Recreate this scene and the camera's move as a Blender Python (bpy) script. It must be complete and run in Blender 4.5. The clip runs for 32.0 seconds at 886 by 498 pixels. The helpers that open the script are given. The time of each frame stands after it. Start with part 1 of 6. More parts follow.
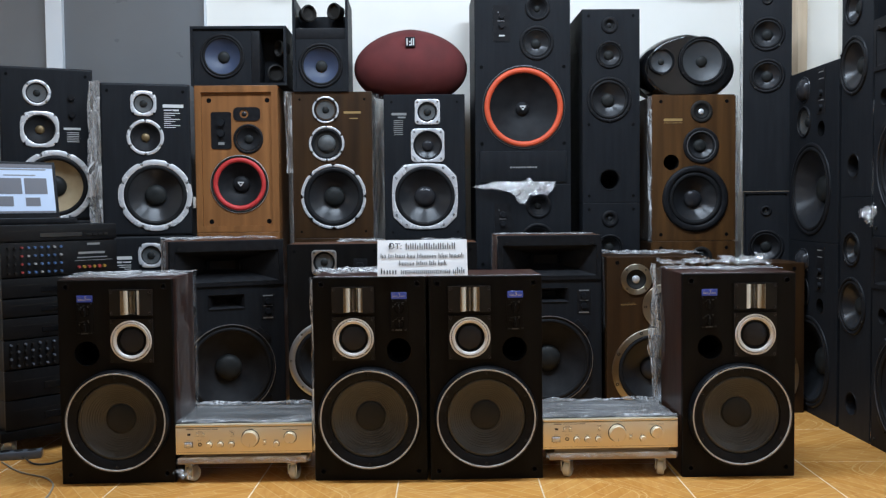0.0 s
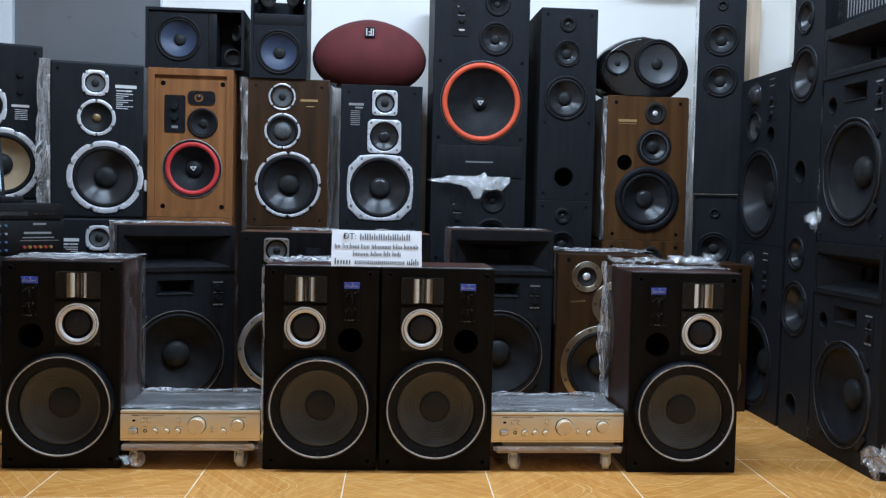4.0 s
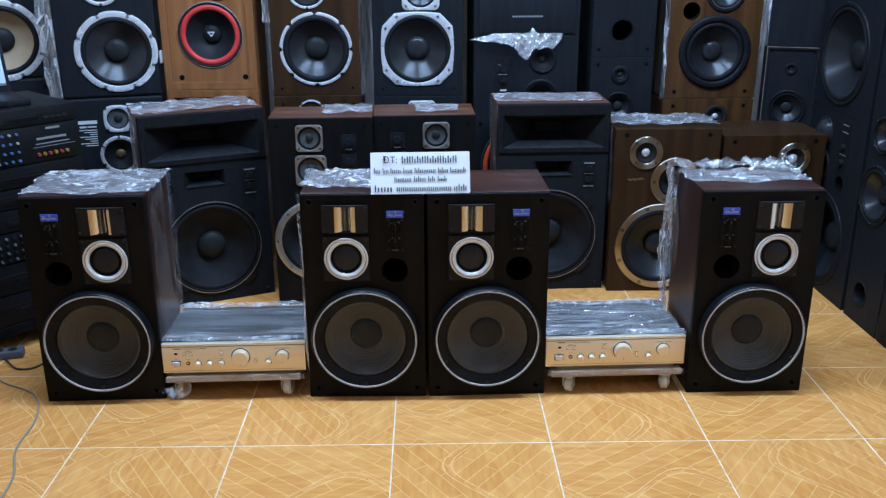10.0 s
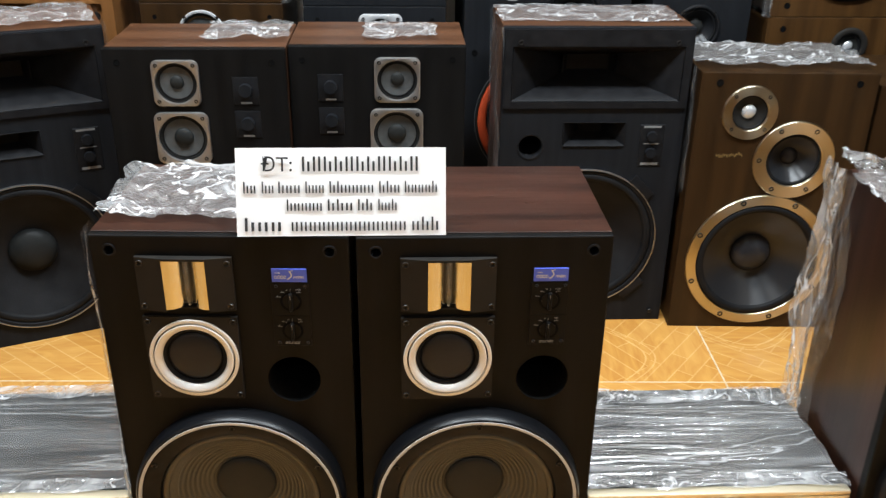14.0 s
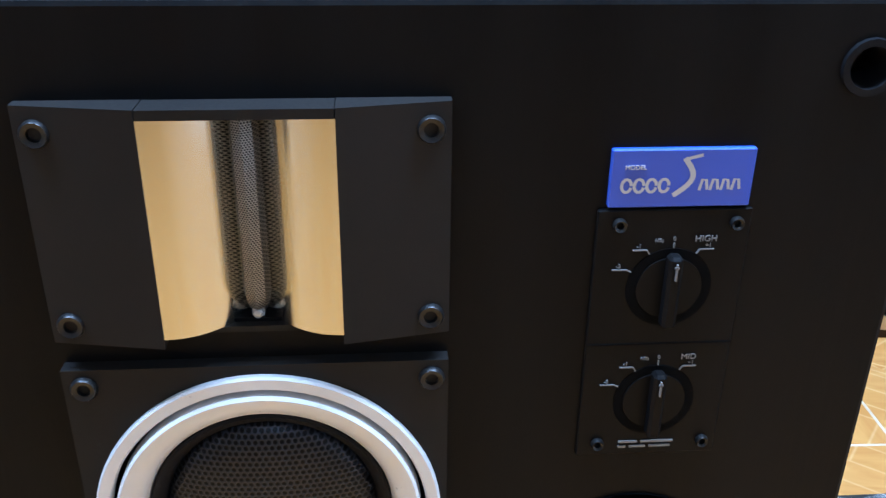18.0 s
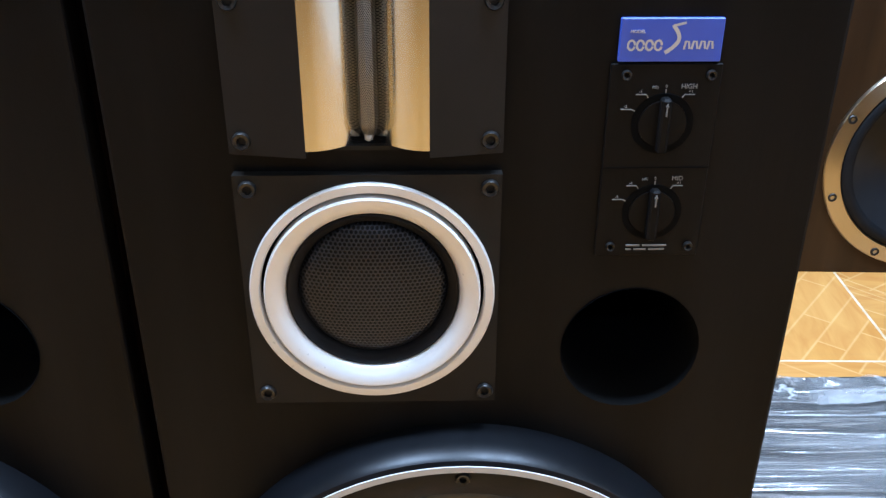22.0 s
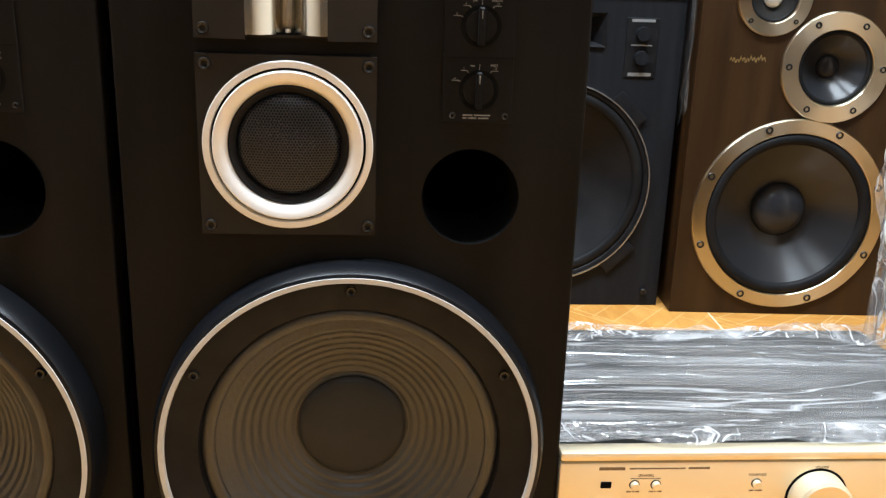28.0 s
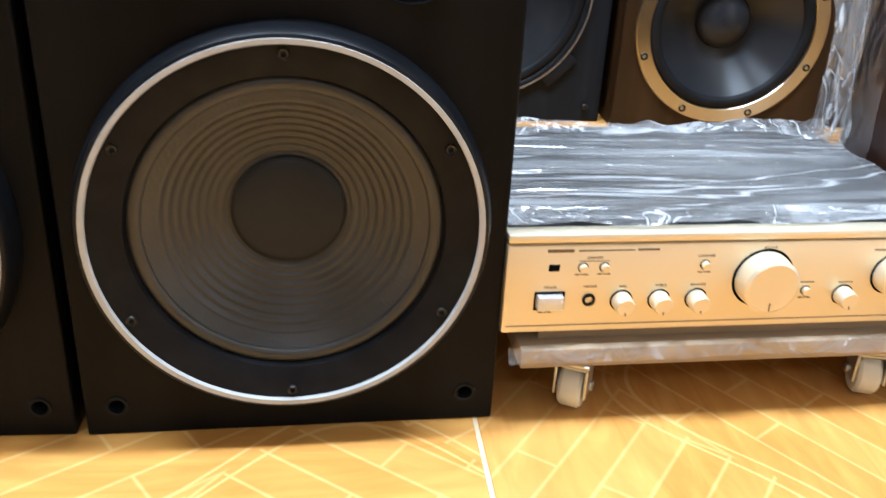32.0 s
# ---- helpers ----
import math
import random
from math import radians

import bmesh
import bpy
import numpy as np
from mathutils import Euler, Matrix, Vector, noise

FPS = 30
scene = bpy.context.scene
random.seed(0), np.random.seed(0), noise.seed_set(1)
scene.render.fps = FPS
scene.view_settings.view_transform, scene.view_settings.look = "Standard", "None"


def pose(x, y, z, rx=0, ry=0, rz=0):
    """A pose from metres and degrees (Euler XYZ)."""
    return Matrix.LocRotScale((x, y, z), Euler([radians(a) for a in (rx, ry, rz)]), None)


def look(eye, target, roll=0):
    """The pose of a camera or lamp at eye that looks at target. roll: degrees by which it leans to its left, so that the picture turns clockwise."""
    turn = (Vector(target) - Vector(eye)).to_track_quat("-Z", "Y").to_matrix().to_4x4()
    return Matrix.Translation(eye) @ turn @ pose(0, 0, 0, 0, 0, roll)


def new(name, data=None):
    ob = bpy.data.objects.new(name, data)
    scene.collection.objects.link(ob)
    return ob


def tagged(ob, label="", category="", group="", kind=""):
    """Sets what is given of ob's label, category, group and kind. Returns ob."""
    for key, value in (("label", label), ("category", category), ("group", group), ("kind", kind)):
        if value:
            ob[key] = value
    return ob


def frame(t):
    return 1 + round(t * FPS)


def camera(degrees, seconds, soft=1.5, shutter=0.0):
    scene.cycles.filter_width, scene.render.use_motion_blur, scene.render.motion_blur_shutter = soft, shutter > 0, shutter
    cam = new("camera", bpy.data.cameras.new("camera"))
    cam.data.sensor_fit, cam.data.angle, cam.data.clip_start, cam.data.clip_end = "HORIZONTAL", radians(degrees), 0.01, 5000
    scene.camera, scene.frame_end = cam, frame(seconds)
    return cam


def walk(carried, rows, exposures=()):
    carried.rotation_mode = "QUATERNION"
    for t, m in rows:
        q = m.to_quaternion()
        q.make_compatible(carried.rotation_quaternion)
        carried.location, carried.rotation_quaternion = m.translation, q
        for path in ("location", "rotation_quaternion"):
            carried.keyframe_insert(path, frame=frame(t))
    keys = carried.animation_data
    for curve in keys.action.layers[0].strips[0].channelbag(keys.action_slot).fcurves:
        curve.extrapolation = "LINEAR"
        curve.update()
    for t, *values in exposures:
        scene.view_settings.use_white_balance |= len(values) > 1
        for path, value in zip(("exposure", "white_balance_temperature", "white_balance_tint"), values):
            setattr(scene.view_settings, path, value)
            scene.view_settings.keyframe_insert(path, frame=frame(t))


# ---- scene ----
cam = camera(52.0, 32.0, soft=1.3, shutter=0.4)

PATH = [
    (0, (-0.027, -2.947, 0.891), (0.028, -0.95, 0.802), -0.6),
    (0.5, (-0.014, -2.947, 0.887), (0.034, -0.95, 0.79), -0.9),
    (1, (-0.015, -2.941, 0.887), (0.038, -0.945, 0.77), -0.4),
    (1.5, (-0.015, -2.938, 0.887), (0.052, -0.944, 0.752), 0.3),
    (2, (-0.025, -2.94, 0.889), (0.059, -0.946, 0.749), 1.0),
    (2.5, (-0.031, -2.932, 0.883), (0.072, -0.939, 0.745), 1.5),
    (3, (-0.044, -2.943, 0.886), (0.085, -0.952, 0.759), 1.6),
    (3.5, (-0.044, -2.949, 0.885), (0.12, -0.959, 0.771), 1.5),
    (5.5, (-0.031, -2.957, 0.886), (0.124, -0.965, 0.806), 0.8),
    (6, (-0.041, -2.951, 0.89), (0.122, -0.959, 0.806), 0.5),
    (6.5, (-0.031, -2.956, 0.895), (0.129, -0.964, 0.805), 0.0),
    (7, (-0.021, -2.968, 0.898), (0.123, -0.975, 0.82), -0.2),
    (7.5, (-0.001, -2.967, 0.898), (0.102, -0.971, 0.85), -0.3),
    (8, (0.017, -2.848, 0.882), (0.104, -0.851, 0.823), -0.9),
    (8.5, (0.025, -2.646, 0.882), (0.107, -0.653, 0.728), -0.1),
    (9, (0.0, -2.587, 1.117), (0.059, -0.633, 0.693), 0.4),
    (9.5, (-0.038, -2.599, 1.372), (0.012, -0.697, 0.756), -0.6),
    (10, (-0.07, -2.594, 1.399), (0.019, -0.707, 0.744), -0.2),
    (10.5, (-0.002, -2.39, 1.385), (0.107, -0.506, 0.724), 0.5),
    (11, (0.039, -2.217, 1.363), (0.116, -0.328, 0.71), 1.1),
    (11.5, (-0.009, -2.024, 1.349), (0.071, -0.138, 0.688), -0.7),
    (12, (-0.044, -1.876, 1.313), (0.094, -0.008, 0.612), -2.0),
    (12.5, (-0.01, -1.65, 1.289), (0.134, 0.19, 0.518), -1.2),
    (13, (0.042, -1.495, 1.264), (0.165, 0.334, 0.465), 0.2),
    (13.5, (0.057, -1.364, 1.254), (0.178, 0.456, 0.433), 1.1),
    (15.5, (0.152, -0.496, 0.907), (0.132, 1.229, -0.104), -2.2),
    (16, (0.185, -0.389, 0.782), (0.22, 1.365, -0.178), -2.7),
    (16.5, (0.19, -0.33, 0.747), (0.283, 1.445, -0.171), -1.2),
    (17, (0.182, -0.305, 0.72), (0.312, 1.485, -0.164), -0.5),
    (17.5, (0.191, -0.287, 0.718), (0.342, 1.507, -0.154), -0.1),
    (18, (0.183, -0.288, 0.722), (0.326, 1.509, -0.144), 0.7),
    (18.5, (0.176, -0.298, 0.728), (0.297, 1.499, -0.14), 1.2),
    (19, (0.17, -0.315, 0.731), (0.291, 1.487, -0.127), 1.7),
    (19.5, (0.169, -0.334, 0.73), (0.287, 1.465, -0.135), 1.8),
    (20, (0.172, -0.361, 0.731), (0.279, 1.436, -0.139), 2.1),
    (20.5, (0.165, -0.383, 0.737), (0.275, 1.415, -0.132), 1.9),
    (21, (0.166, -0.411, 0.731), (0.268, 1.394, -0.125), 0.6),
    (21.5, (0.171, -0.427, 0.72), (0.255, 1.372, -0.149), 0.8),
    (22, (0.167, -0.438, 0.721), (0.21, 1.339, -0.196), 0.2),
    (22.5, (0.167, -0.445, 0.728), (0.194, 1.332, -0.187), -0.7),
    (23, (0.174, -0.467, 0.764), (0.222, 1.321, -0.133), -1.1),
    (23.5, (0.175, -0.478, 0.748), (0.300, 1.352, -0.045), -0.4),
    (24, (0.194, -0.539, 0.683), (0.337, 1.386, 0.160), 0.9),
    (24.5, (0.188, -0.615, 0.659), (0.310, 1.345, 0.282), 1.8),
    (26.5, (0.204, -0.726, 0.632), (0.356, 1.218, 0.188), 1.3),
    (27, (0.203, -0.724, 0.621), (0.358, 1.206, 0.119), 1.9),
    (27.5, (0.204, -0.723, 0.612), (0.36, 1.196, 0.068), 2.0),
    (28, (0.207, -0.722, 0.605), (0.359, 1.186, 0.024), 1.9),
    (28.5, (0.207, -0.724, 0.598), (0.354, 1.178, -0.001), 1.6),
    (29, (0.207, -0.728, 0.594), (0.35, 1.168, -0.028), 1.6),
    (29.5, (0.204, -0.727, 0.588), (0.343, 1.161, -0.057), 1.6),
    (30, (0.207, -0.724, 0.582), (0.342, 1.149, -0.107), 1.7),
    (30.5, (0.21, -0.718, 0.571), (0.352, 1.137, -0.163), 1.8),
    (31, (0.213, -0.712, 0.561), (0.373, 1.122, -0.22), 1.9),
    (31.5, (0.21, -0.706, 0.55), (0.395, 1.11, -0.268), 2.2),
    (32, (0.203, -0.697, 0.526), (0.501, 1.075, -0.35), 3.2),
]
EXPOSURES = [(0, -0.30, 6000, 10), (3, -0.35, 5550, 10), (6, -0.31, 5750, 10), (8, -0.21, 6300, 10), (9, 0.01, 5650, 10), (9.5, -0.21, 4850, 10), (11, -0.07, 5000, 10), (12, 0.13, 6500, 10), (13, 0.10, 6900, 10), (16, 0.50, 6300, 10),
             (17, 0.39, 4800, 10), (18, 0.38, 4550, 10), (20, 0.37, 4750, 10), (21, 0.38, 4850, 10), (23, 0.45, 5300, 10), (24.5, 0.46, 5550, 10), (27, 0.60, 6600, 10), (28, 0.60, 6500, 10), (29, 0.60, 5650, 10), (30, 0.69, 5450, 10), (32, 0.64, 5800, 10)]
walk(cam, [(t, look(eye, target, roll)) for t, eye, target, roll in PATH], EXPOSURES)

# ---- light ----
scene.view_settings.exposure = 0.0
world = bpy.data.worlds.new("room_air")
world.use_nodes = True
world.node_tree.nodes["Background"].inputs[0].default_value = (0.75, 0.82, 1.0, 1)
world.node_tree.nodes["Background"].inputs[1].default_value = 0.05
scene.world = world


# ---- materials ----
def mat(name, color, rough=0.5, metal=0.0, **extra):
    m = bpy.data.materials.new(name)
    m.use_nodes = True
    b = m.node_tree.nodes["Principled BSDF"]
    b.inputs["Base Color"].default_value = (*color, 1)
    b.inputs["Roughness"].default_value = rough
    b.inputs["Metallic"].default_value = metal
    for key, value in extra.items():
        b.inputs[key.replace("_", " ")].default_value = value
    return m


def nodes_of(m):
    t = m.node_tree
    return t.nodes, t.links, t.nodes["Principled BSDF"]


def coords(m, scale=(1, 1, 1), rot=(0, 0, 0)):
    n, l, b = nodes_of(m)
    tc, mp = n.new("ShaderNodeTexCoord"), n.new("ShaderNodeMapping")
    mp.inputs["Scale"].default_value, mp.inputs["Rotation"].default_value = scale, rot
    l.new(tc.outputs["Object"], mp.inputs["Vector"])
    return mp.outputs["Vector"]


def noisy(m, a, b_, scale=8.0, stretch=(1, 1, 1), detail=6, bump=0.0, rough=None, bump_scale=None, dist=0.001):
    """Colour that varies between two tones at two scales, with a fine relief."""
    n, l, b = nodes_of(m)
    v = coords(m, stretch)
    big, ramp = n.new("ShaderNodeTexNoise"), n.new("ShaderNodeMix")
    ramp.data_type = "RGBA"
    big.inputs["Scale"].default_value, big.inputs["Detail"].default_value = scale, detail
    l.new(v, big.inputs["Vector"])
    cr = n.new("ShaderNodeMapRange")
    cr.inputs["From Min"].default_value, cr.inputs["From Max"].default_value = 0.3, 0.7
    l.new(big.outputs[0], cr.inputs["Value"])
    l.new(cr.outputs[0], ramp.inputs["Factor"])
    ramp.inputs["A"].default_value, ramp.inputs["B"].default_value = (*a, 1), (*b_, 1)
    l.new(ramp.outputs["Result"], b.inputs["Base Color"])
    fine = n.new("ShaderNodeTexNoise")
    fine.inputs["Scale"].default_value, fine.inputs["Detail"].default_value = bump_scale or scale * 12, 4
    l.new(v, fine.inputs["Vector"])
    if bump:
        bp = n.new("ShaderNodeBump")
        bp.inputs["Strength"].default_value, bp.inputs["Distance"].default_value = bump, dist
        l.new(fine.outputs[0], bp.inputs["Height"])
        l.new(bp.outputs[0], b.inputs["Normal"])
    if rough:
        mr = n.new("ShaderNodeMapRange")
        mr.inputs["To Min"].default_value, mr.inputs["To Max"].default_value = rough
        l.new(fine.outputs[0], mr.inputs["Value"])
        l.new(mr.outputs[0], b.inputs["Roughness"])
    return m


def turned_metal(m, amount=0.85):
    """Fine grooves that run round a ring, as a lathe leaves them."""
    n, l, b = nodes_of(m)
    t = n.new("ShaderNodeTangent")
    t.direction_type, t.axis = "RADIAL", "Y"
    l.new(t.outputs[0], b.inputs["Tangent"])
    b.inputs["Anisotropic"].default_value = amount
    b.inputs["Anisotropic Rotation"].default_value = 0.25
    return m


def wood(name, dark, light, rough=0.4, along="z", grain=26.0):
    stretch = {"z": (1, 1, 0.06), "x": (0.06, 1, 1), "y": (1, 0.06, 1)}[along]
    m = mat(name, light, rough)
    return noisy(m, dark, light, grain, stretch, 8, 0.25, (rough - 0.08, rough + 0.12), grain * 6, 0.0006)


BLACK_VINYL = noisy(mat("black_ash_vinyl", (0.01077, 0.01176, 0.01395), 0.5), (0.008813, 0.0096, 0.01138), (0.01297, 0.01416, 0.01652), 55, (1, 1, 0.08), 6, 0.3, (0.42, 0.6), 200)
BLACK_BAFFLE = noisy(mat("black_brown_baffle_paint", (0.0056, 0.0053, 0.0053), 0.5), (0.0036, 0.0034, 0.0034), (0.0078, 0.0074, 0.0073), 26, (1, 1, 0.12), 8, 0.3, (0.36, 0.58), 220, 0.0005)
BLACK_PLASTIC = noisy(mat("black_moulded_plastic", (0.00992, 0.00992, 0.01072), 0.45), (0.0072, 0.0072, 0.008), (0.01344, 0.01344, 0.01472), 40, (1, 1, 1), 4, 0.2, (0.35, 0.55), 500, 0.0003)
PLATE = noisy(mat("dark_grey_driver_plate", (0.01863, 0.017, 0.0153), 0.55), (0.0158, 0.01437, 0.01283), (0.02079, 0.019, 0.0171), 14, (1, 1, 1), 4, 0.15, (0.45, 0.6), 600, 0.0002)
PLATE_LIGHT = noisy(mat("grey_metal_rim", (0.10, 0.10, 0.105), 0.4, 0.5), (0.085, 0.085, 0.09), (0.12, 0.12, 0.125), 14, (1, 1, 1), 4, 0.1, (0.35, 0.5), 300)
ROSEWOOD = wood("dark_rosewood_veneer", (0.0132, 0.0054, 0.0036), (0.0390, 0.0144, 0.0084), 0.32)
ROSEWOOD_X = wood("dark_rosewood_veneer_top", (0.0154, 0.0063, 0.0042), (0.0525, 0.0196, 0.0119), 0.3, "x")
WALNUT = wood("brown_walnut_veneer", (0.036, 0.0155, 0.0046), (0.084, 0.0385, 0.0112), 0.4)
WALNUT_D = wood("dark_walnut_veneer", (0.017, 0.00765, 0.00238), (0.0408, 0.01887, 0.00578), 0.42)
TEAK = wood("golden_teak_veneer", (0.150, 0.061, 0.018), (0.250, 0.107, 0.034), 0.45)
WALNUT_TOP = wood("walnut_cabinet_top", (0.060, 0.024, 0.011), (0.13, 0.055, 0.026), 0.35, "x")
CONE = noisy(mat("black_paper_cone", (0.01176, 0.01176, 0.0126), 0.55), (0.00868, 0.00868, 0.00938), (0.01568, 0.01568, 0.0168), 20, (1, 1, 1), 6, 0.4, (0.42, 0.6), 260)
CONE_GREY = noisy(mat("grey_brown_paper_cone", (0.0380, 0.0376, 0.0352), 0.4), (0.0324, 0.0320, 0.0296), (0.0436, 0.0432, 0.0408), 16, (1, 1, 1), 6, 0.4, (0.32, 0.46), 260)
CONE_SHINY = noisy(mat("glossy_carbon_cone", (0.033, 0.03432, 0.03828), 0.28), (0.0138, 0.0144, 0.01608), (0.018, 0.01884, 0.02088), 5, (1, 1, 1), 3, 0.03, (0.30, 0.36), 60)
OVAL_CONE = noisy(mat("charcoal_cone", (0.034, 0.037, 0.040), 0.45), (0.028, 0.031, 0.034), (0.040, 0.043, 0.046), 14, (1, 1, 1), 4, 0.2, (0.38, 0.5), 200)
CONE_TAN = noisy(mat("tan_paper_cone", (0.30, 0.22, 0.12), 0.7), (0.24, 0.17, 0.09), (0.34, 0.26, 0.15), 12, (1, 1, 1), 6, 0.3, (0.6, 0.8), 200)
CONE_BLUE = noisy(mat("blue_grey_cone", (0.0238, 0.0357, 0.07225), 0.5), (0.0187, 0.0289, 0.0595), (0.0306, 0.0442, 0.085), 10, (1, 1, 1), 5, 0.2, (0.4, 0.6), 200)
CAP = noisy(mat("dark_dust_cap", (0.0175, 0.01813, 0.0175), 0.45), (0.01375, 0.01437, 0.01375), (0.0225, 0.02312, 0.0225), 24, (1, 1, 1), 4, 0.15, (0.38, 0.52), 300)
HERO_CAP = noisy(mat("blue_black_dust_cap", (0.024, 0.0255, 0.0265), 0.36), (0.021, 0.0225, 0.0235), (0.027, 0.0287, 0.0298), 24, (1, 1, 1), 4, 0.08, (0.32, 0.42), 300)
GREY_DOME = noisy(mat("grey_fabric_dome", (0.055, 0.058, 0.058), 0.5), (0.045, 0.047, 0.047), (0.066, 0.07, 0.07), 60, (1, 1, 1), 4, 0.3, (0.42, 0.6), 400)
GOLD_DOME = noisy(mat("dull_gold_dome", (0.16, 0.11, 0.05), 0.4, 0.5), (0.13, 0.09, 0.04), (0.19, 0.13, 0.06), 40, (1, 1, 1), 4, 0.1, (0.35, 0.5), 200)
CAP_SHINY = noisy(mat("polished_black_dome", (0.02, 0.02, 0.022), 0.16), (0.016, 0.016, 0.018), (0.026, 0.026, 0.028), 20, (1, 1, 1), 3, 0.03, (0.12, 0.22), 100)
RUBBER = noisy(mat("black_rubber_surround", (0.01008, 0.01008, 0.01078), 0.5), (0.00756, 0.00756, 0.00826), (0.01386, 0.01386, 0.01442), 20, (1, 1, 1), 4, 0.15, (0.4, 0.6), 300)
CHROME = noisy(mat("brushed_aluminium_ring", (0.70, 0.71, 0.73), 0.3, 0.5), (0.64, 0.65, 0.67), (0.76, 0.77, 0.79), 8, (1, 1, 1), 3, 0.0, (0.22, 0.32), 14)
SATIN = noisy(mat("satin_cast_aluminium", (0.62, 0.62, 0.62), 0.42, 1.0), (0.42, 0.42, 0.42), (0.52, 0.52, 0.52), 24, (1, 1, 1), 5, 0.0, (0.36, 0.5), 60)
GOLD_ALU = turned_metal(noisy(mat("champagne_gold_turned_ring", (0.5676, 0.5074, 0.387), 0.30, 1.0), (0.5418, 0.4816, 0.3612), (0.5848, 0.5246, 0.4042), 6, (1, 1, 1), 3, 0.0, (0.27, 0.33), 12))
CHAMPAGNE = noisy(mat("champagne_anodised_panel", (0.83, 0.73, 0.53), 0.4, 0.6), (0.81, 0.71, 0.51), (0.85, 0.75, 0.55), 5, (0.1, 1, 1), 4, 0.05, (0.34, 0.46), 300, 0.0001)
MIRROR_METAL = noisy(mat("polished_horn_metal", (0.858, 0.8664, 0.8928), 0.2, 1.0), (0.638, 0.627, 0.558), (0.726, 0.7182, 0.6448), 20, (1, 1, 0.1), 4, 0.0, (0.13, 0.20), 60)
SCREW = mat("black_steel_screw", (0.018, 0.017, 0.016), 0.35, 0.4)
STEEL = noisy(mat("zinc_plated_steel", (0.6, 0.6, 0.6), 0.35, 1.0), (0.5, 0.5, 0.5), (0.66, 0.66, 0.66), 40, (1, 1, 1), 4, 0.1, (0.3, 0.45), 300)
# near-black puts the shade of holes and gaps into the colour; also black bolts, windows
HOLE = mat("hole_shade_and_black_parts", (0.004, 0.004, 0.004), 0.9)
WHITE_RING = noisy(mat("white_enamel_ring", (0.47, 0.47, 0.46), 0.6), (0.43, 0.43, 0.42), (0.51, 0.51, 0.50), 30, (1, 1, 1), 3, 0.05, (0.55, 0.7))
BLUE = noisy(mat("blue_printed_badge", (0.055, 0.10, 0.55), 0.35), (0.05, 0.09, 0.5), (0.06, 0.11, 0.58), 12, (1, 1, 1), 3, 0.0)
PRINT = mat("pale_printing", (0.50, 0.50, 0.49), 0.5)
PRINT_DIM = mat("grey_printing", (0.20, 0.20, 0.195), 0.5)
PRINT_GOLD = mat("gold_printing", (0.36, 0.25, 0.10), 0.4, 0.4)
PRINT_BROWN = mat("brown_panel_printing", (0.16, 0.10, 0.05), 0.5)
INK = mat("black_ink", (0.02, 0.02, 0.022), 0.6)
RED = noisy(mat("red_foam_surround", (0.46, 0.024, 0.022), 0.55), (0.40, 0.02, 0.018), (0.50, 0.028, 0.026), 20, (1, 1, 1), 4, 0.2, (0.5, 0.65), 300)
ORANGE = noisy(mat("orange_foam_surround", (0.55, 0.065, 0.016), 0.55), (0.48, 0.055, 0.013), (0.60, 0.075, 0.019), 20, (1, 1, 1), 4, 0.2, (0.5, 0.65), 300)
RED_CLOTH = noisy(mat("dark_red_grille_cloth", (0.078, 0.0090, 0.0085), 0.85), (0.062, 0.0070, 0.0066), (0.094, 0.0110, 0.0104), 9, (1, 1, 1), 5, 0.6, (0.8, 0.95), 700, 0.0006)
GLOSS_BLACK = noisy(mat("gloss_black_shell", (0.0048, 0.0048, 0.0054), 0.08, Coat_Weight=0.25, Coat_Roughness=0.04), (0.0036, 0.0036, 0.0042), (0.0072, 0.0072, 0.0078), 12, (1, 1, 1), 3, 0.02, (0.07, 0.14), 60)
WHITE_SHELL = noisy(mat("cream_rear_shell", (0.55, 0.53, 0.48), 0.4), (0.5, 0.48, 0.43), (0.6, 0.58, 0.53), 6, (1, 1, 1), 4, 0.05, (0.35, 0.5))
WALL = noisy(mat("white_wall_paint", (0.87, 0.8323, 0.76), 0.75), (0.84, 0.8028, 0.7315), (0.89, 0.852, 0.779), 2.2, (1, 1, 1), 8, 0.15, (0.7, 0.85), 90, 0.001)
# dark tone stands in for the dim room end that polished parts reflect
DIM_ROOM_END = noisy(mat("dim_room_end_tone", (0.13, 0.125, 0.12), 0.7), (0.115, 0.11, 0.105), (0.145, 0.14, 0.135), 2.2, (1, 1, 1), 8, 0.15, (0.65, 0.8), 90, 0.001)
CEIL = noisy(mat("white_ceiling_paint", (0.80, 0.80, 0.78), 0.8), (0.77, 0.77, 0.75), (0.83, 0.83, 0.81), 2, (1, 1, 1), 6, 0.1, (0.75, 0.9), 60)
PAPER = noisy(mat("white_printed_paper", (0.88, 0.88, 0.88), 0.7), (0.87, 0.87, 0.87), (0.90, 0.90, 0.90), 8, (1, 1, 1), 5, 0.1, (0.65, 0.8), 60)
def thin_sheet(m, share):
    """Lets a share of the light through, as paper does."""
    n, l, b = nodes_of(m)
    t, x = n.new("ShaderNodeBsdfTranslucent"), n.new("ShaderNodeMixShader")
    t.inputs["Color"].default_value = (0.94, 0.94, 0.94, 1)
    x.inputs[0].default_value = share
    l.new(b.outputs[0], x.inputs[1])
    l.new(t.outputs[0], x.inputs[2])
    l.new(x.outputs[0], n["Material Output"].inputs["Surface"])


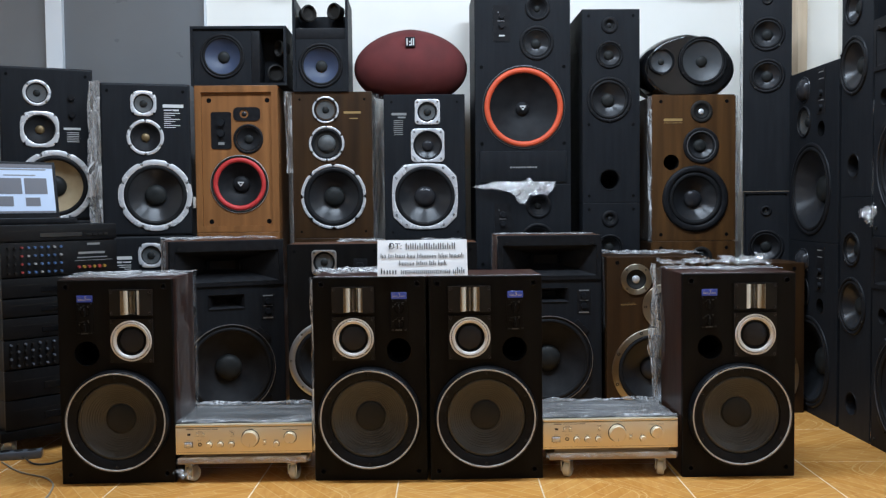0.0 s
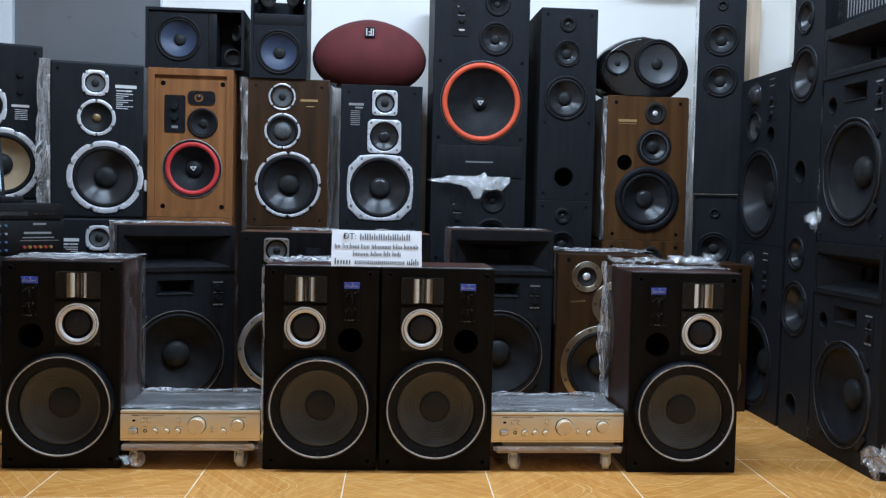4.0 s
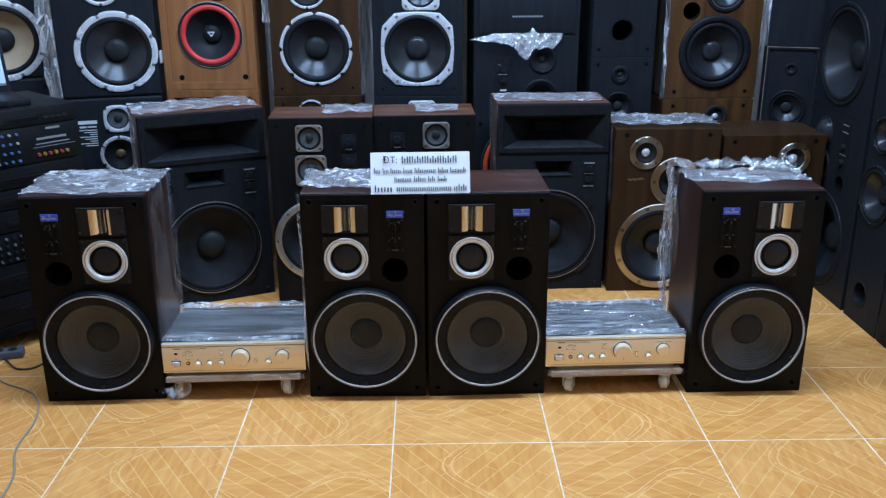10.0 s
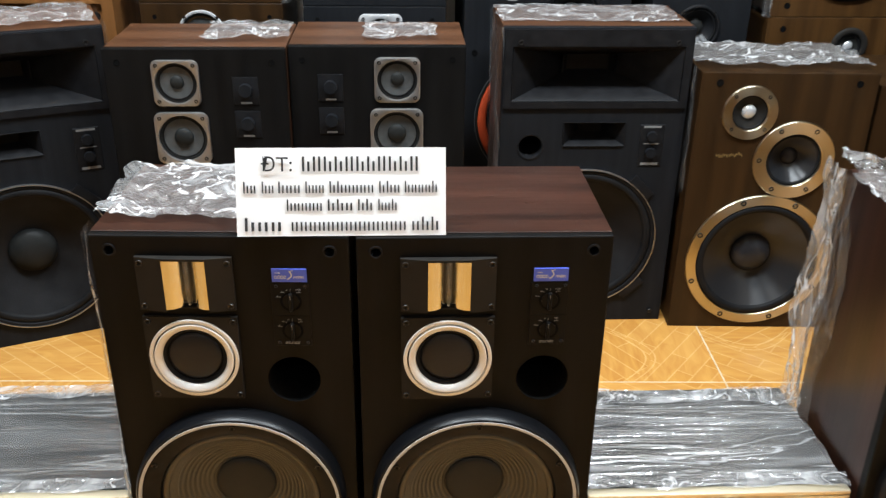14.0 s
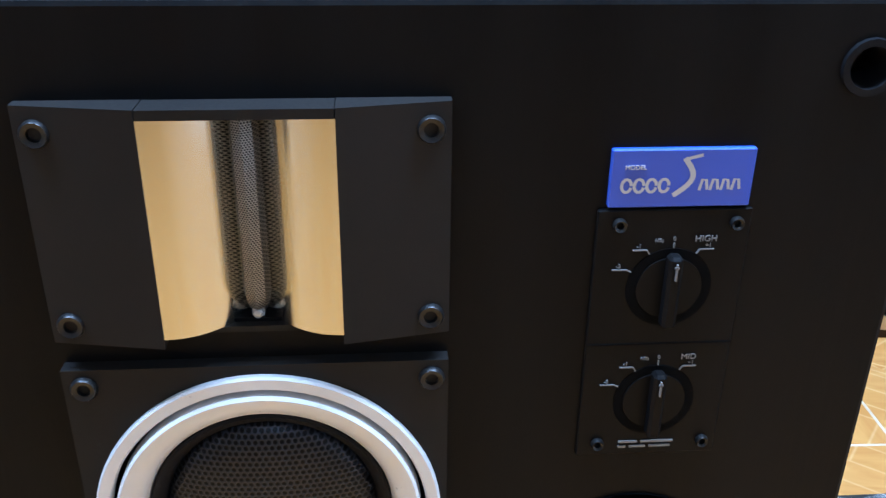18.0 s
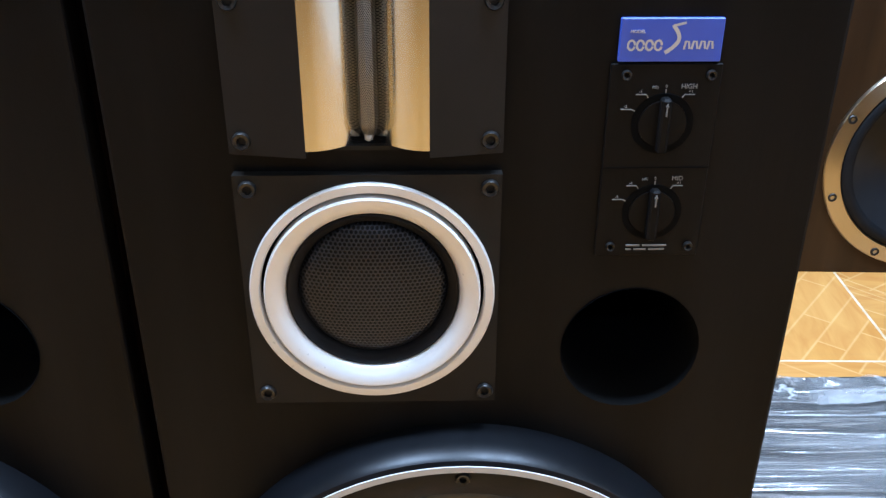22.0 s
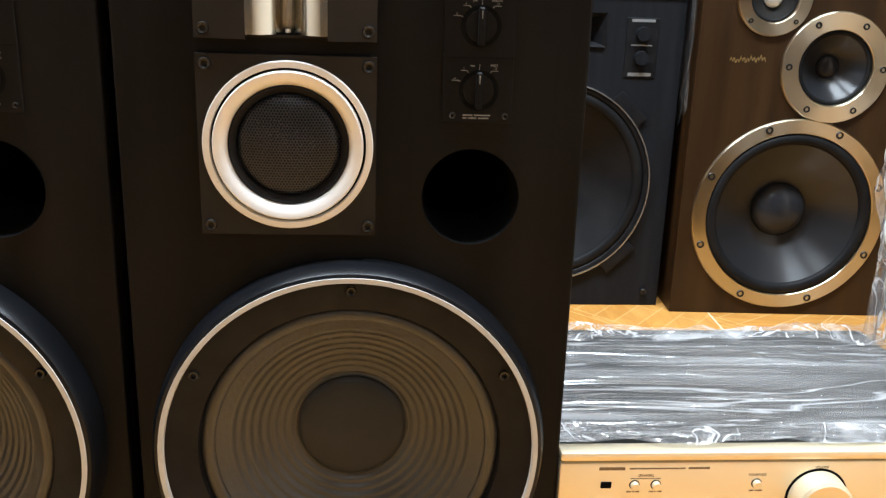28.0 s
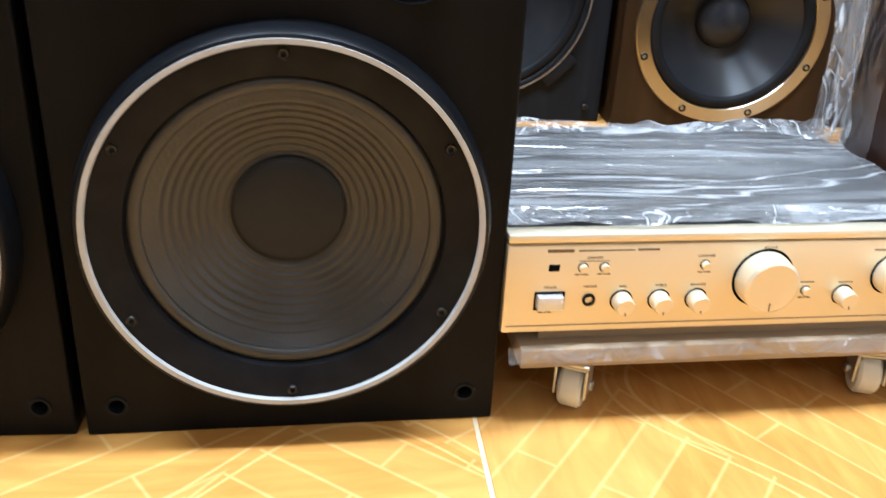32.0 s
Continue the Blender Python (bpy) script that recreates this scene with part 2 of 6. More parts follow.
thin_sheet(PAPER, 0.25)
CASTER = noisy(mat("cream_nylon_wheel", (0.66, 0.64, 0.54), 0.45), (0.6, 0.58, 0.48), (0.7, 0.68, 0.58), 30, (1, 1, 1), 4, 0.1, (0.4, 0.55))
BOARD = wood("pale_plywood_board", (0.30, 0.22, 0.14), (0.42, 0.32, 0.21), 0.55, "x", 20)
BEIGE = wood("pale_beech_board", (0.48, 0.36, 0.24), (0.60, 0.47, 0.33), 0.5)
ALU_FRAME = noisy(mat("white_painted_aluminium", (0.70, 0.72, 0.74), 0.4), (0.66, 0.68, 0.7), (0.74, 0.76, 0.78), 4, (1, 1, 0.2), 4, 0.05, (0.35, 0.5))
GREY_GLASS = noisy(mat("frosted_grey_pane", (0.18, 0.185, 0.19), 0.3), (0.145, 0.15, 0.155), (0.175, 0.18, 0.185), 1.4, (1, 1, 1), 4, 0.0, (0.22, 0.36), 3)
BEIGE_EDGE = wood("pale_brown_edge", (0.12, 0.09, 0.06), (0.22, 0.17, 0.12), 0.5)
turned_metal(CONE_SHINY, 0.8)
CAP_SHINY.node_tree.nodes["Principled BSDF"].inputs["Specular IOR Level"].default_value = 0.2
HERO_CAP.node_tree.nodes["Principled BSDF"].inputs["Specular IOR Level"].default_value = 0.14
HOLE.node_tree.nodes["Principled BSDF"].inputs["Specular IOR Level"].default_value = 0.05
for veneer in (WALNUT, WALNUT_D, TEAK):
    veneer.node_tree.nodes["Principled BSDF"].inputs["Specular IOR Level"].default_value = 0.25
for dull in (BLACK_VINYL, BLACK_BAFFLE, BLACK_PLASTIC, CONE, RUBBER, CAP, PLATE):
    dull.node_tree.nodes["Principled BSDF"].inputs["Specular IOR Level"].default_value = 0.10
GROUT = noisy(mat("pale_grout", (0.68, 0.53, 0.33), 0.8), (0.52, 0.38, 0.21), (0.78, 0.63, 0.42), 20, (1, 1, 1), 5, 0.3, None, 200)
SCREEN_WHITE = mat("laptop_screen_page", (0.35, 0.40, 0.48), 0.3, Emission_Color=(0.55, 0.70, 1.0, 1), Emission_Strength=0.26)
SCREEN_DARK = mat("laptop_screen_picture", (0.05, 0.05, 0.06), 0.3, Emission_Color=(0.3, 0.32, 0.36, 1), Emission_Strength=0.3)
CABLE = mat("pale_cable_sheath", (0.24, 0.20, 0.14), 0.5)
CABLE_DARK = mat("black_cable_sheath", (0.02, 0.02, 0.02), 0.5)


def plastic_film(name, milk, gloss, stretch=(1, 1, 1), fine=26.0, coarse=9.0, depth=0.012, base=0.06):
    """Thin crinkled stretch film: clear between its creases, milky on them, glinting all over."""
    m = bpy.data.materials.new(name)
    m.use_nodes = True
    n, l = m.node_tree.nodes, m.node_tree.links
    n.remove(n["Principled BSDF"])
    tc, mp = n.new("ShaderNodeTexCoord"), n.new("ShaderNodeMapping")
    mp.inputs["Scale"].default_value = stretch
    l.new(tc.outputs["Object"], mp.inputs["Vector"])
    w, s = n.new("ShaderNodeTexNoise"), n.new("ShaderNodeTexNoise")
    w.inputs["Scale"].default_value, w.inputs["Detail"].default_value, w.inputs["Distortion"].default_value = fine, 3, 1.2
    s.inputs["Scale"].default_value, s.inputs["Detail"].default_value, s.inputs["Distortion"].default_value = coarse, 3, 1.0
    l.new(mp.outputs[0], w.inputs["Vector"])
    l.new(mp.outputs[0], s.inputs["Vector"])
    bp = n.new("ShaderNodeBump")
    bp.inputs["Strength"].default_value, bp.inputs["Distance"].default_value = 1.0, depth
    l.new(w.outputs[0], bp.inputs["Height"])
    clear, shine, haze = n.new("ShaderNodeBsdfTransparent"), n.new("ShaderNodeBsdfGlossy"), n.new("ShaderNodeBsdfDiffuse")
    shine.inputs["Roughness"].default_value = 0.18
    haze.inputs["Color"].default_value = (0.86, 0.86, 0.86, 1)
    l.new(bp.outputs[0], shine.inputs["Normal"])
    l.new(bp.outputs[0], haze.inputs["Normal"])
    one, two = n.new("ShaderNodeMixShader"), n.new("ShaderNodeMixShader")
    one.inputs[0].default_value = gloss
    l.new(clear.outputs[0], one.inputs[1])
    l.new(shine.outputs[0], one.inputs[2])

    def calc(op, a, b_=None):
        node = n.new("ShaderNodeMath")
        node.operation = op
        node.use_clamp = op == "SUBTRACT" and a == 1.0
        for slot, value in zip(node.inputs, (a, b_)):
            if value is None:
                continue
            if isinstance(value, float):
                slot.default_value = value
            else:
                l.new(value, slot)
        return node.outputs[0]

    def creases(tex, width):
        away = calc("ABSOLUTE", calc("SUBTRACT", tex.outputs[0], 0.5))
        return calc("SUBTRACT", 1.0, calc("MULTIPLY", away, 1.0 / width))

    broad = n.new("ShaderNodeMapRange")
    broad.inputs["From Min"].default_value, broad.inputs["From Max"].default_value = 0.48, 0.78
    l.new(s.outputs[0], broad.inputs["Value"])
    lines = calc("MAXIMUM", creases(s, 0.022), calc("MULTIPLY", creases(w, 0.03), 0.4))
    mask = calc("MAXIMUM", calc("MULTIPLY", broad.outputs[0], milk * 0.75), calc("MULTIPLY", lines, min(1.0, milk * 0.95)))
    l.new(calc("MAXIMUM", mask, milk * base), two.inputs[0])
    l.new(one.outputs[0], two.inputs[1])
    l.new(haze.outputs[0], two.inputs[2])
    l.new(two.outputs[0], n["Material Output"].inputs["Surface"])
    return m


FILM = plastic_film("clear_stretch_film", 0.26, 0.16, base=0.10)
FILM_THICK = plastic_film("bunched_stretch_film", 0.74, 0.26, fine=34.0, coarse=12.0, base=0.11)
FILM_TIGHT = plastic_film("tight_stretch_film", 0.46, 0.46, (0.12, 1.6, 1), 40, 12, 0.0055, 0.18)
FILM_SMOOTH = plastic_film("smooth_tight_film", 0.32, 0.36, (0.10, 0.9, 1), 30, 9, 0.004, 0.24)
FILM_HANG = plastic_film("hanging_stretch_film", 0.15, 0.11, (1.4, 1.4, 0.22), 26, 11, 0.014)
FILM_HANG_THICK = plastic_film("bunched_hanging_film", 0.72, 0.24, (1.3, 1.3, 0.3), 30, 13, 0.014)
FILM_BAG = plastic_film("thin_bag_film", 0.22, 0.24, (1, 1, 1), 40, 16, 0.012)


def tile_material():
    """Glazed tile printed with slanted planks, parted by pale wavy bands."""
    m = mat("orange_parquet_print_tile", (0.62, 0.33, 0.09), 0.16)
    n, l, b = nodes_of(m)
    tc, info = n.new("ShaderNodeTexCoord"), n.new("ShaderNodeObjectInfo")

    def planks(angle):
        mp, br = n.new("ShaderNodeMapping"), n.new("ShaderNodeTexBrick")
        mp.inputs["Rotation"].default_value = (0, 0, radians(angle))
        l.new(tc.outputs["Object"], mp.inputs["Vector"])
        l.new(mp.outputs[0], br.inputs["Vector"])
        br.inputs["Color1"].default_value, br.inputs["Color2"].default_value = (0.545, 0.250, 0.055, 1), (0.605, 0.300, 0.078, 1)
        br.inputs["Mortar"].default_value = (0.66, 0.375, 0.125, 1)
        br.inputs["Scale"].default_value = 1.0
        br.inputs["Mortar Size"].default_value = 0.003
        br.inputs["Mortar Smooth"].default_value = 1.0
        br.inputs["Brick Width"].default_value, br.inputs["Row Height"].default_value = 0.17, 0.042
        br.offset = 0.37
        return br.outputs["Color"]

    sep = n.new("ShaderNodeSeparateXYZ")
    l.new(tc.outputs["Object"], sep.inputs[0])

    def math_node(op, a, b_=None):
        node = n.new("ShaderNodeMath")
        node.operation = op
        for slot, value in zip(node.inputs, (a, b_)):
            if value is None:
                continue
            if isinstance(value, (int, float)):
                slot.default_value = value
            else:
                l.new(value, slot)
        return node.outputs[0]

    wave = math_node("MULTIPLY", math_node("SINE", math_node("MULTIPLY", sep.outputs[0], 13.8)), 0.075)
    gap = math_node("SUBTRACT", sep.outputs[1], wave)
    side = math_node("GREATER_THAN", gap, 0.0)
    band = math_node("LESS_THAN", math_node("ABSOLUTE", math_node("SUBTRACT", math_node("ABSOLUTE", gap), 0.012)), 0.0022)
    mix, line = n.new("ShaderNodeMix"), n.new("ShaderNodeMix")
    mix.data_type = line.data_type = "RGBA"
    l.new(side, mix.inputs["Factor"])
    l.new(planks(38), mix.inputs["A"])
    l.new(planks(-34), mix.inputs["B"])
    l.new(band, line.inputs["Factor"])
    l.new(mix.outputs["Result"], line.inputs["A"])
    line.inputs["B"].default_value = (0.67, 0.385, 0.13, 1)
    cloud, soft = n.new("ShaderNodeTexNoise"), n.new("ShaderNodeMix")
    cloud.inputs["Scale"].default_value, cloud.inputs["Detail"].default_value = 14, 7
    drag = n.new("ShaderNodeMapping")
    drag.inputs["Rotation"].default_value, drag.inputs["Scale"].default_value = (0, 0, radians(38)), (0.45, 1.8, 1)
    l.new(tc.outputs["Object"], drag.inputs["Vector"])
    l.new(drag.outputs[0], cloud.inputs["Vector"])
    soft.data_type, soft.blend_type = "RGBA", "SOFT_LIGHT"
    soft.inputs["Factor"].default_value = 0.65
    cloud.inputs["Distortion"].default_value = 1.5
    l.new(line.outputs["Result"], soft.inputs["A"])
    l.new(cloud.outputs[0], soft.inputs["B"])
    hsv = n.new("ShaderNodeHueSaturation")
    vr = n.new("ShaderNodeMapRange")
    vr.inputs["To Min"].default_value, vr.inputs["To Max"].default_value = 0.98, 1.025
    l.new(info.outputs["Random"], vr.inputs["Value"])
    l.new(vr.outputs[0], hsv.inputs["Value"])
    l.new(soft.outputs["Result"], hsv.inputs["Color"])
    l.new(hsv.outputs[0], b.inputs["Base Color"])
    rr = n.new("ShaderNodeMapRange")
    rr.inputs["To Min"].default_value, rr.inputs["To Max"].default_value = 0.12, 0.3
    l.new(cloud.outputs[0], rr.inputs["Value"])
    l.new(rr.outputs[0], b.inputs["Roughness"])
    return m


TILE = tile_material()


def mesh_grille(pitch=400.0):
    """Black perforated metal: a fine field of round holes."""
    m = mat("black_perforated_mesh", (0.05, 0.05, 0.055), 0.35, 0.6)
    n, l, b = nodes_of(m)
    v = coords(m, (1, 0.0, 1))

    def vec(op, a, b_=None):
        node = n.new("ShaderNodeVectorMath")
        node.operation = op
        l.new(a, node.inputs[0])
        if b_:
            node.inputs[1].default_value = b_
        return node.outputs["Value"] if op == "LENGTH" else node.outputs[0]

    def lattice(shift):
        f = vec("FRACTION", vec("ADD", vec("MULTIPLY", v, (pitch, 1, pitch / 1.732)), (shift, 0, shift)))
        return vec("LENGTH", vec("MULTIPLY", vec("SUBTRACT", f, (0.5, 0, 0.5)), (1, 0, 1.732)))

    near = n.new("ShaderNodeMath")
    near.operation = "MINIMUM"
    l.new(lattice(50.0), near.inputs[0])
    l.new(lattice(50.5), near.inputs[1])
    mr, mx = n.new("ShaderNodeMapRange"), n.new("ShaderNodeMix")
    mr.inputs["From Min"].default_value, mr.inputs["From Max"].default_value = 0.30, 0.42
    l.new(near.outputs[0], mr.inputs["Value"])
    mx.data_type = "RGBA"
    mx.inputs["A"].default_value, mx.inputs["B"].default_value = (0.003, 0.003, 0.004, 1), (0.036, 0.039, 0.050, 1)
    l.new(mr.outputs[0], mx.inputs["Factor"])
    l.new(mx.outputs["Result"], b.inputs["Base Color"])
    bp = n.new("ShaderNodeBump")
    bp.inputs["Strength"].default_value, bp.inputs["Distance"].default_value = 0.6, 0.0005
    l.new(mr.outputs[0], bp.inputs["Height"])
    l.new(bp.outputs[0], b.inputs["Normal"])
    return m


GRILLE = mesh_grille()


# ---- building helpers ----
def part(name, bm, material, parent, label="", smooth=True, angle=35):
    me = bpy.data.meshes.new(name)
    bm.to_mesh(me)
    bm.free()
    me.materials.append(material)
    if smooth:
        me.shade_smooth()
        me.set_sharp_from_angle(angle=radians(angle))
    ob = new(name, me)
    ob.parent = parent
    if label:
        ob["label"] = label
    return ob


def root(name, m, label, category, group=""):
    ob = new(name)
    ob.empty_display_size = 0.05
    ob.matrix_basis = m
    return tagged(ob, label, category, group)


def lathe(profile, cx=0.0, cz=0.0, seg=40, y=0.0):
    """Turns (radius, depth) pairs about the y axis through (cx, cz)."""
    bm = bmesh.new()
    rings = []
    for r, d in profile:
        if r < 1e-6:
            rings.append([bm.verts.new((cx, y + d, cz))])
        else:
            rings.append([bm.verts.new((cx + r * math.cos(2 * math.pi * k / seg), y + d, cz + r * math.sin(2 * math.pi * k / seg))) for k in range(seg)])
    for a, b in zip(rings, rings[1:]):
        for k in range(seg):
            j = (k + 1) % seg
            if len(a) == 1 and len(b) == 1:
                continue
            if len(a) == 1:
                bm.faces.new((a[0], b[k], b[j]))
            elif len(b) == 1:
                bm.faces.new((a[k], b[0], a[j]))
            else:
                bm.faces.new((a[k], b[k], b[j], a[j]))
    bmesh.ops.recalc_face_normals(bm, faces=bm.faces)
    return bm


def circle_pts(cx, cz, r, seg=40, turn=0.0):
    return [(cx + r * math.cos(turn + 2 * math.pi * k / seg), cz + r * math.sin(turn + 2 * math.pi * k / seg)) for k in range(seg)]


def rect_pts(x0, x1, z0, z1):
    return [(x0, z0), (x1, z0), (x1, z1), (x0, z1)]


def round_rect(x0, x1, z0, z1, r, seg=6):
    out = []
    for cx, cz, a in ((x1 - r, z1 - r, 0), (x0 + r, z1 - r, 90), (x0 + r, z0 + r, 180), (x1 - r, z0 + r, 270)):
        out += [(cx + r * math.cos(radians(a + 90 * k / seg)), cz + r * math.sin(radians(a + 90 * k / seg))) for k in range(seg + 1)]
    return out


def slab(outer, holes, y0, y1):
    """A plate in the x-z plane from y0 (front) to y1 (back), with holes."""
    bm = bmesh.new()
    edges = []
    for loop in (outer, *holes):
        vs = [bm.verts.new((x, y0, z)) for x, z in loop]
        edges += [bm.edges.new((vs[k], vs[(k + 1) % len(vs)])) for k in range(len(vs))]
    bmesh.ops.triangle_fill(bm, use_beauty=True, use_dissolve=False, edges=edges)
    got = bmesh.ops.extrude_face_region(bm, geom=list(bm.faces))
    bmesh.ops.translate(bm, verts=[v for v in got["geom"] if isinstance(v, bmesh.types.BMVert)], vec=(0, y1 - y0, 0))
    bmesh.ops.recalc_face_normals(bm, faces=bm.faces)
    return bm


def rbox(x0, x1, y0, y1, z0, z1, bevel=0.003, seg=2):
    bm = bmesh.new()
    bmesh.ops.create_cube(bm, size=1)
    for v in bm.verts:
        v.co = ((x0 + x1) / 2 + v.co.x * (x1 - x0), (y0 + y1) / 2 + v.co.y * (y1 - y0), (z0 + z1) / 2 + v.co.z * (z1 - z0))
    if bevel:
        bmesh.ops.bevel(bm, geom=list(bm.edges), offset=bevel, segments=seg, affect="EDGES", profile=0.6)
    bmesh.ops.recalc_face_normals(bm, faces=bm.faces)
    return bm


def joined(bms):
    out = bmesh.new()
    for bm in bms:
        me = bpy.data.meshes.new("tmp")
        bm.to_mesh(me)
        bm.free()
        out.from_mesh(me)
        bpy.data.meshes.remove(me)
    return out


def bars(parent, rects, y, material, name="lettering"):
    """Printed lines: thin raised bars (x0, x1, z0, z1) in one mesh."""
    ob = part(name, joined([rbox(a, b, y - 0.0006, y + 0.0004, c, d, 0) for a, b, c, d in rects]), material, parent, smooth=False)
    if len(rects) > 1:
        ob["kind"] = "stuff"
    return ob


def words(parent, text, x, z, y, height, material, align="CENTER"):
    cu = bpy.data.curves.new("lettering", "FONT")
    cu.body, cu.size, cu.align_x, cu.extrude = text, height * 1.4, align, 0.0002
    ob = new("lettering", cu)
    me = bpy.data.meshes.new_from_object(ob)
    bpy.data.objects.remove(ob)
    me.name = "lettering"
    me.materials.clear()
    me.materials.append(material)
    ob = new("lettering", me)
    ob.parent = parent
    ob.matrix_basis = pose(x, y, z, 90, 0, 0)
    return ob


def screws(parent, places, y, r=0.004, material=None, name="screw"):
    data = None
    for x, z in places:
        if data is None:
            ob = part(name, lathe([(0, 0.0004), (r * 0.5, 0.0004), (r * 0.5, -0.0016), (r * 0.85, -0.0022), (r, -0.001), (r, 0.003)], 0, 0, 14), material or SCREW, parent)
            data = ob.data
        else:
            ob = new(name, data)
            ob.parent = parent
        ob.location = (x, y, z)


def polar(cx, cz, r, count, start=90.0):
    return [(cx + r * math.cos(radians(start + 360 * k / count)), cz + r * math.sin(radians(start + 360 * k / count))) for k in range(count)]


def dome(r, height, base, n=7):
    return [(r * math.cos(math.pi / 2 * k / n), base - height * math.sin(math.pi / 2 * k / n)) for k in range(n)] + [(0, base - height)]


def octagon(cx, cz, r, cut=0.62, bow=0.045):
    """A square plate with cut corners and gently bowed sides."""
    c, out = r * cut, []
    for turn in range(4):
        a = radians(90 * turn)
        for k in range(7):
            f = k / 3 - 1
            x, z = r * (1 + bow * (1 - f * f)) - bow * r, c * f
            out.append((cx + x * math.cos(a) - z * math.sin(a), cz + x * math.sin(a) + z * math.cos(a)))
    return out


def scalloped(cx, cz, r, count, start, seg=144, bite=0.035):
    """A round frame nicked at each of its bolts."""
    out = []
    for k in range(seg):
        a = 360.0 * k / seg
        off = abs((a - start + 180.0 / count) % (360.0 / count) - 180.0 / count)
        q = r * (1 - bite) if off < 3.2 else r
        out.append((cx + q * math.cos(radians(a)), cz + q * math.sin(radians(a))))
    return out


def driver(parent, name, cx, cz, R, frame_mat, cone_mat, cap_mat=None, ring=0.16, roll=0.10, cap=0.34, deep=0.30, shape="round", bolts=0,
           proud=0.006, roll_mat=None, seg=40, label="", ridges=0, flat_cap=False, bolt_mat=None, bolt_r=0.0045, bolt_turn=None):
    """A loudspeaker unit on a baffle whose face is at y = 0: frame, surround, cone and dust cap."""
    ri = R * (1 - ring)
    rc = ri - R * roll
    cap_mat, roll_mat = cap_mat or CAP, roll_mat or RUBBER
    if shape == "round":
        w = (R - ri) if frame_mat is not GOLD_ALU else 0.006
        bm = lathe([(ri, 0.012), (ri, -proud * 0.45), (ri + 0.10 * w, -proud * 0.8), (ri + 0.32 * w, -proud), (R - 0.35 * w, -proud), (R - 0.12 * w, -proud * 0.75), (R, -proud * 0.25), (R, 0.001)], cx, cz, seg)
    else:
        outer = {"octagon": octagon(cx, cz, R), "scalloped": scalloped(cx, cz, R, bolts or 8, bolt_turn or 0), "square": round_rect(cx - R, cx + R, cz - R, cz + R, R * 0.3), "notched": round_rect(cx - R, cx + R, cz - R, cz + R, R * 0.62, 3)}[shape]
        bm = slab(outer, [circle_pts(cx, cz, ri, seg)], -proud, 0.004)
        rim = [e for e in bm.edges if all(abs(v.co.y + proud) < 1e-6 for v in e.verts) and len(e.link_faces) == 2 and abs(e.calc_face_angle(0)) > 1]
        bmesh.ops.bevel(bm, geom=rim, offset=min(0.004, R * ring * 0.3), segments=2, affect="EDGES", profile=0.5)
    unit = part(name, bm, frame_mat, parent, label, angle=40)
    h = R * roll / 2
    prof = [(rc + h - h * 1.1 * math.cos(math.pi * k / 6), 0.002 - h * 0.9 * math.sin(math.pi * k / 6)) for k in range(7)]
    part("surround", lathe(prof + [(ri, 0.012)], cx, cz, seg), roll_mat, unit)
    depth, rk = R * deep, R * cap
    prof = []
    steps = max(8, ridges * 4)
    for k in range(steps + 1):
        f = k / steps
        r = rc + (rk * 0.96 - rc) * f
        d = 0.003 + depth * (0.35 * f + 0.65 * math.sin(f * math.pi / 2))
        if ridges and 0.18 < f < 0.86:
            d += 0.0016 * math.sin(2 * math.pi * ridges * f)
        prof.append((r, d))
    part("cone", lathe(prof, cx, cz, seg), cone_mat, unit)
    base = 0.003 + depth * (0.97 if not flat_cap else 0.93)
    part("dust_cap", lathe(dome(rk, rk * (0.16 if flat_cap else 0.5), base), cx, cz, seg), cap_mat, unit)
    if bolts:
        if shape == "octagon":
            places = [(cx + a * R, cz + b * R) for p, q in ((0.86, 0.56), (0.56, 0.86)) for a in (-p, p) for b in (-q, q)]
        elif shape in ("square", "notched"):
            places = [(cx + a * R * 0.78, cz + b * R * 0.78) for a in (-1, 1) for b in (-1, 1)]
        else:
            places = polar(cx, cz, R * (1 - ring * (0.50 if shape == "scalloped" else 0.42)), bolts, bolt_turn if bolt_turn is not None else 90 if bolts % 4 else 45)
        screws(unit, places, -proud, bolt_r, bolt_mat or (HOLE if frame_mat is CHROME else None))
    return unit


def port(parent, cx, cz, r, name="bass_port", flare=True):
    # unflared bores are near-black: their inner shade is put into the colour
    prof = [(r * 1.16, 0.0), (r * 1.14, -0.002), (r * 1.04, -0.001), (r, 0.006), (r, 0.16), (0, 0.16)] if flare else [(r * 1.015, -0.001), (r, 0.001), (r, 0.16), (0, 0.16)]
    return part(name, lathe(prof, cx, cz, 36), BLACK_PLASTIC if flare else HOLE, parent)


def sockets(parent, places, r=0.007, deep=False):
    """Grille sockets: short black sleeves pressed into the baffle; shallow ones have a flat cap painted near-black as a
    shaded bore.
    """
    prof = [(r * 1.50, 0.001), (r * 1.44, -0.0016), (r * 1.08, -0.0016), (r, 0.001), (r * 0.95, 0.018), (0, 0.018)] if deep else [(r * 1.4, 0.001), (r * 1.35, -0.0012), (r * 1.05, -0.0012), (r * 0.95, -0.0005), (0, -0.0005)]
    data = None
    for x, z in places:
        if data is None:
            ob = part("grille_socket", lathe(prof, 0, 0, 20), BLACK_PLASTIC if deep else HOLE, parent)
            data = ob.data
        else:
            ob = new("grille_socket", data)
            ob.parent = parent
        ob.location = (x, 0, z)


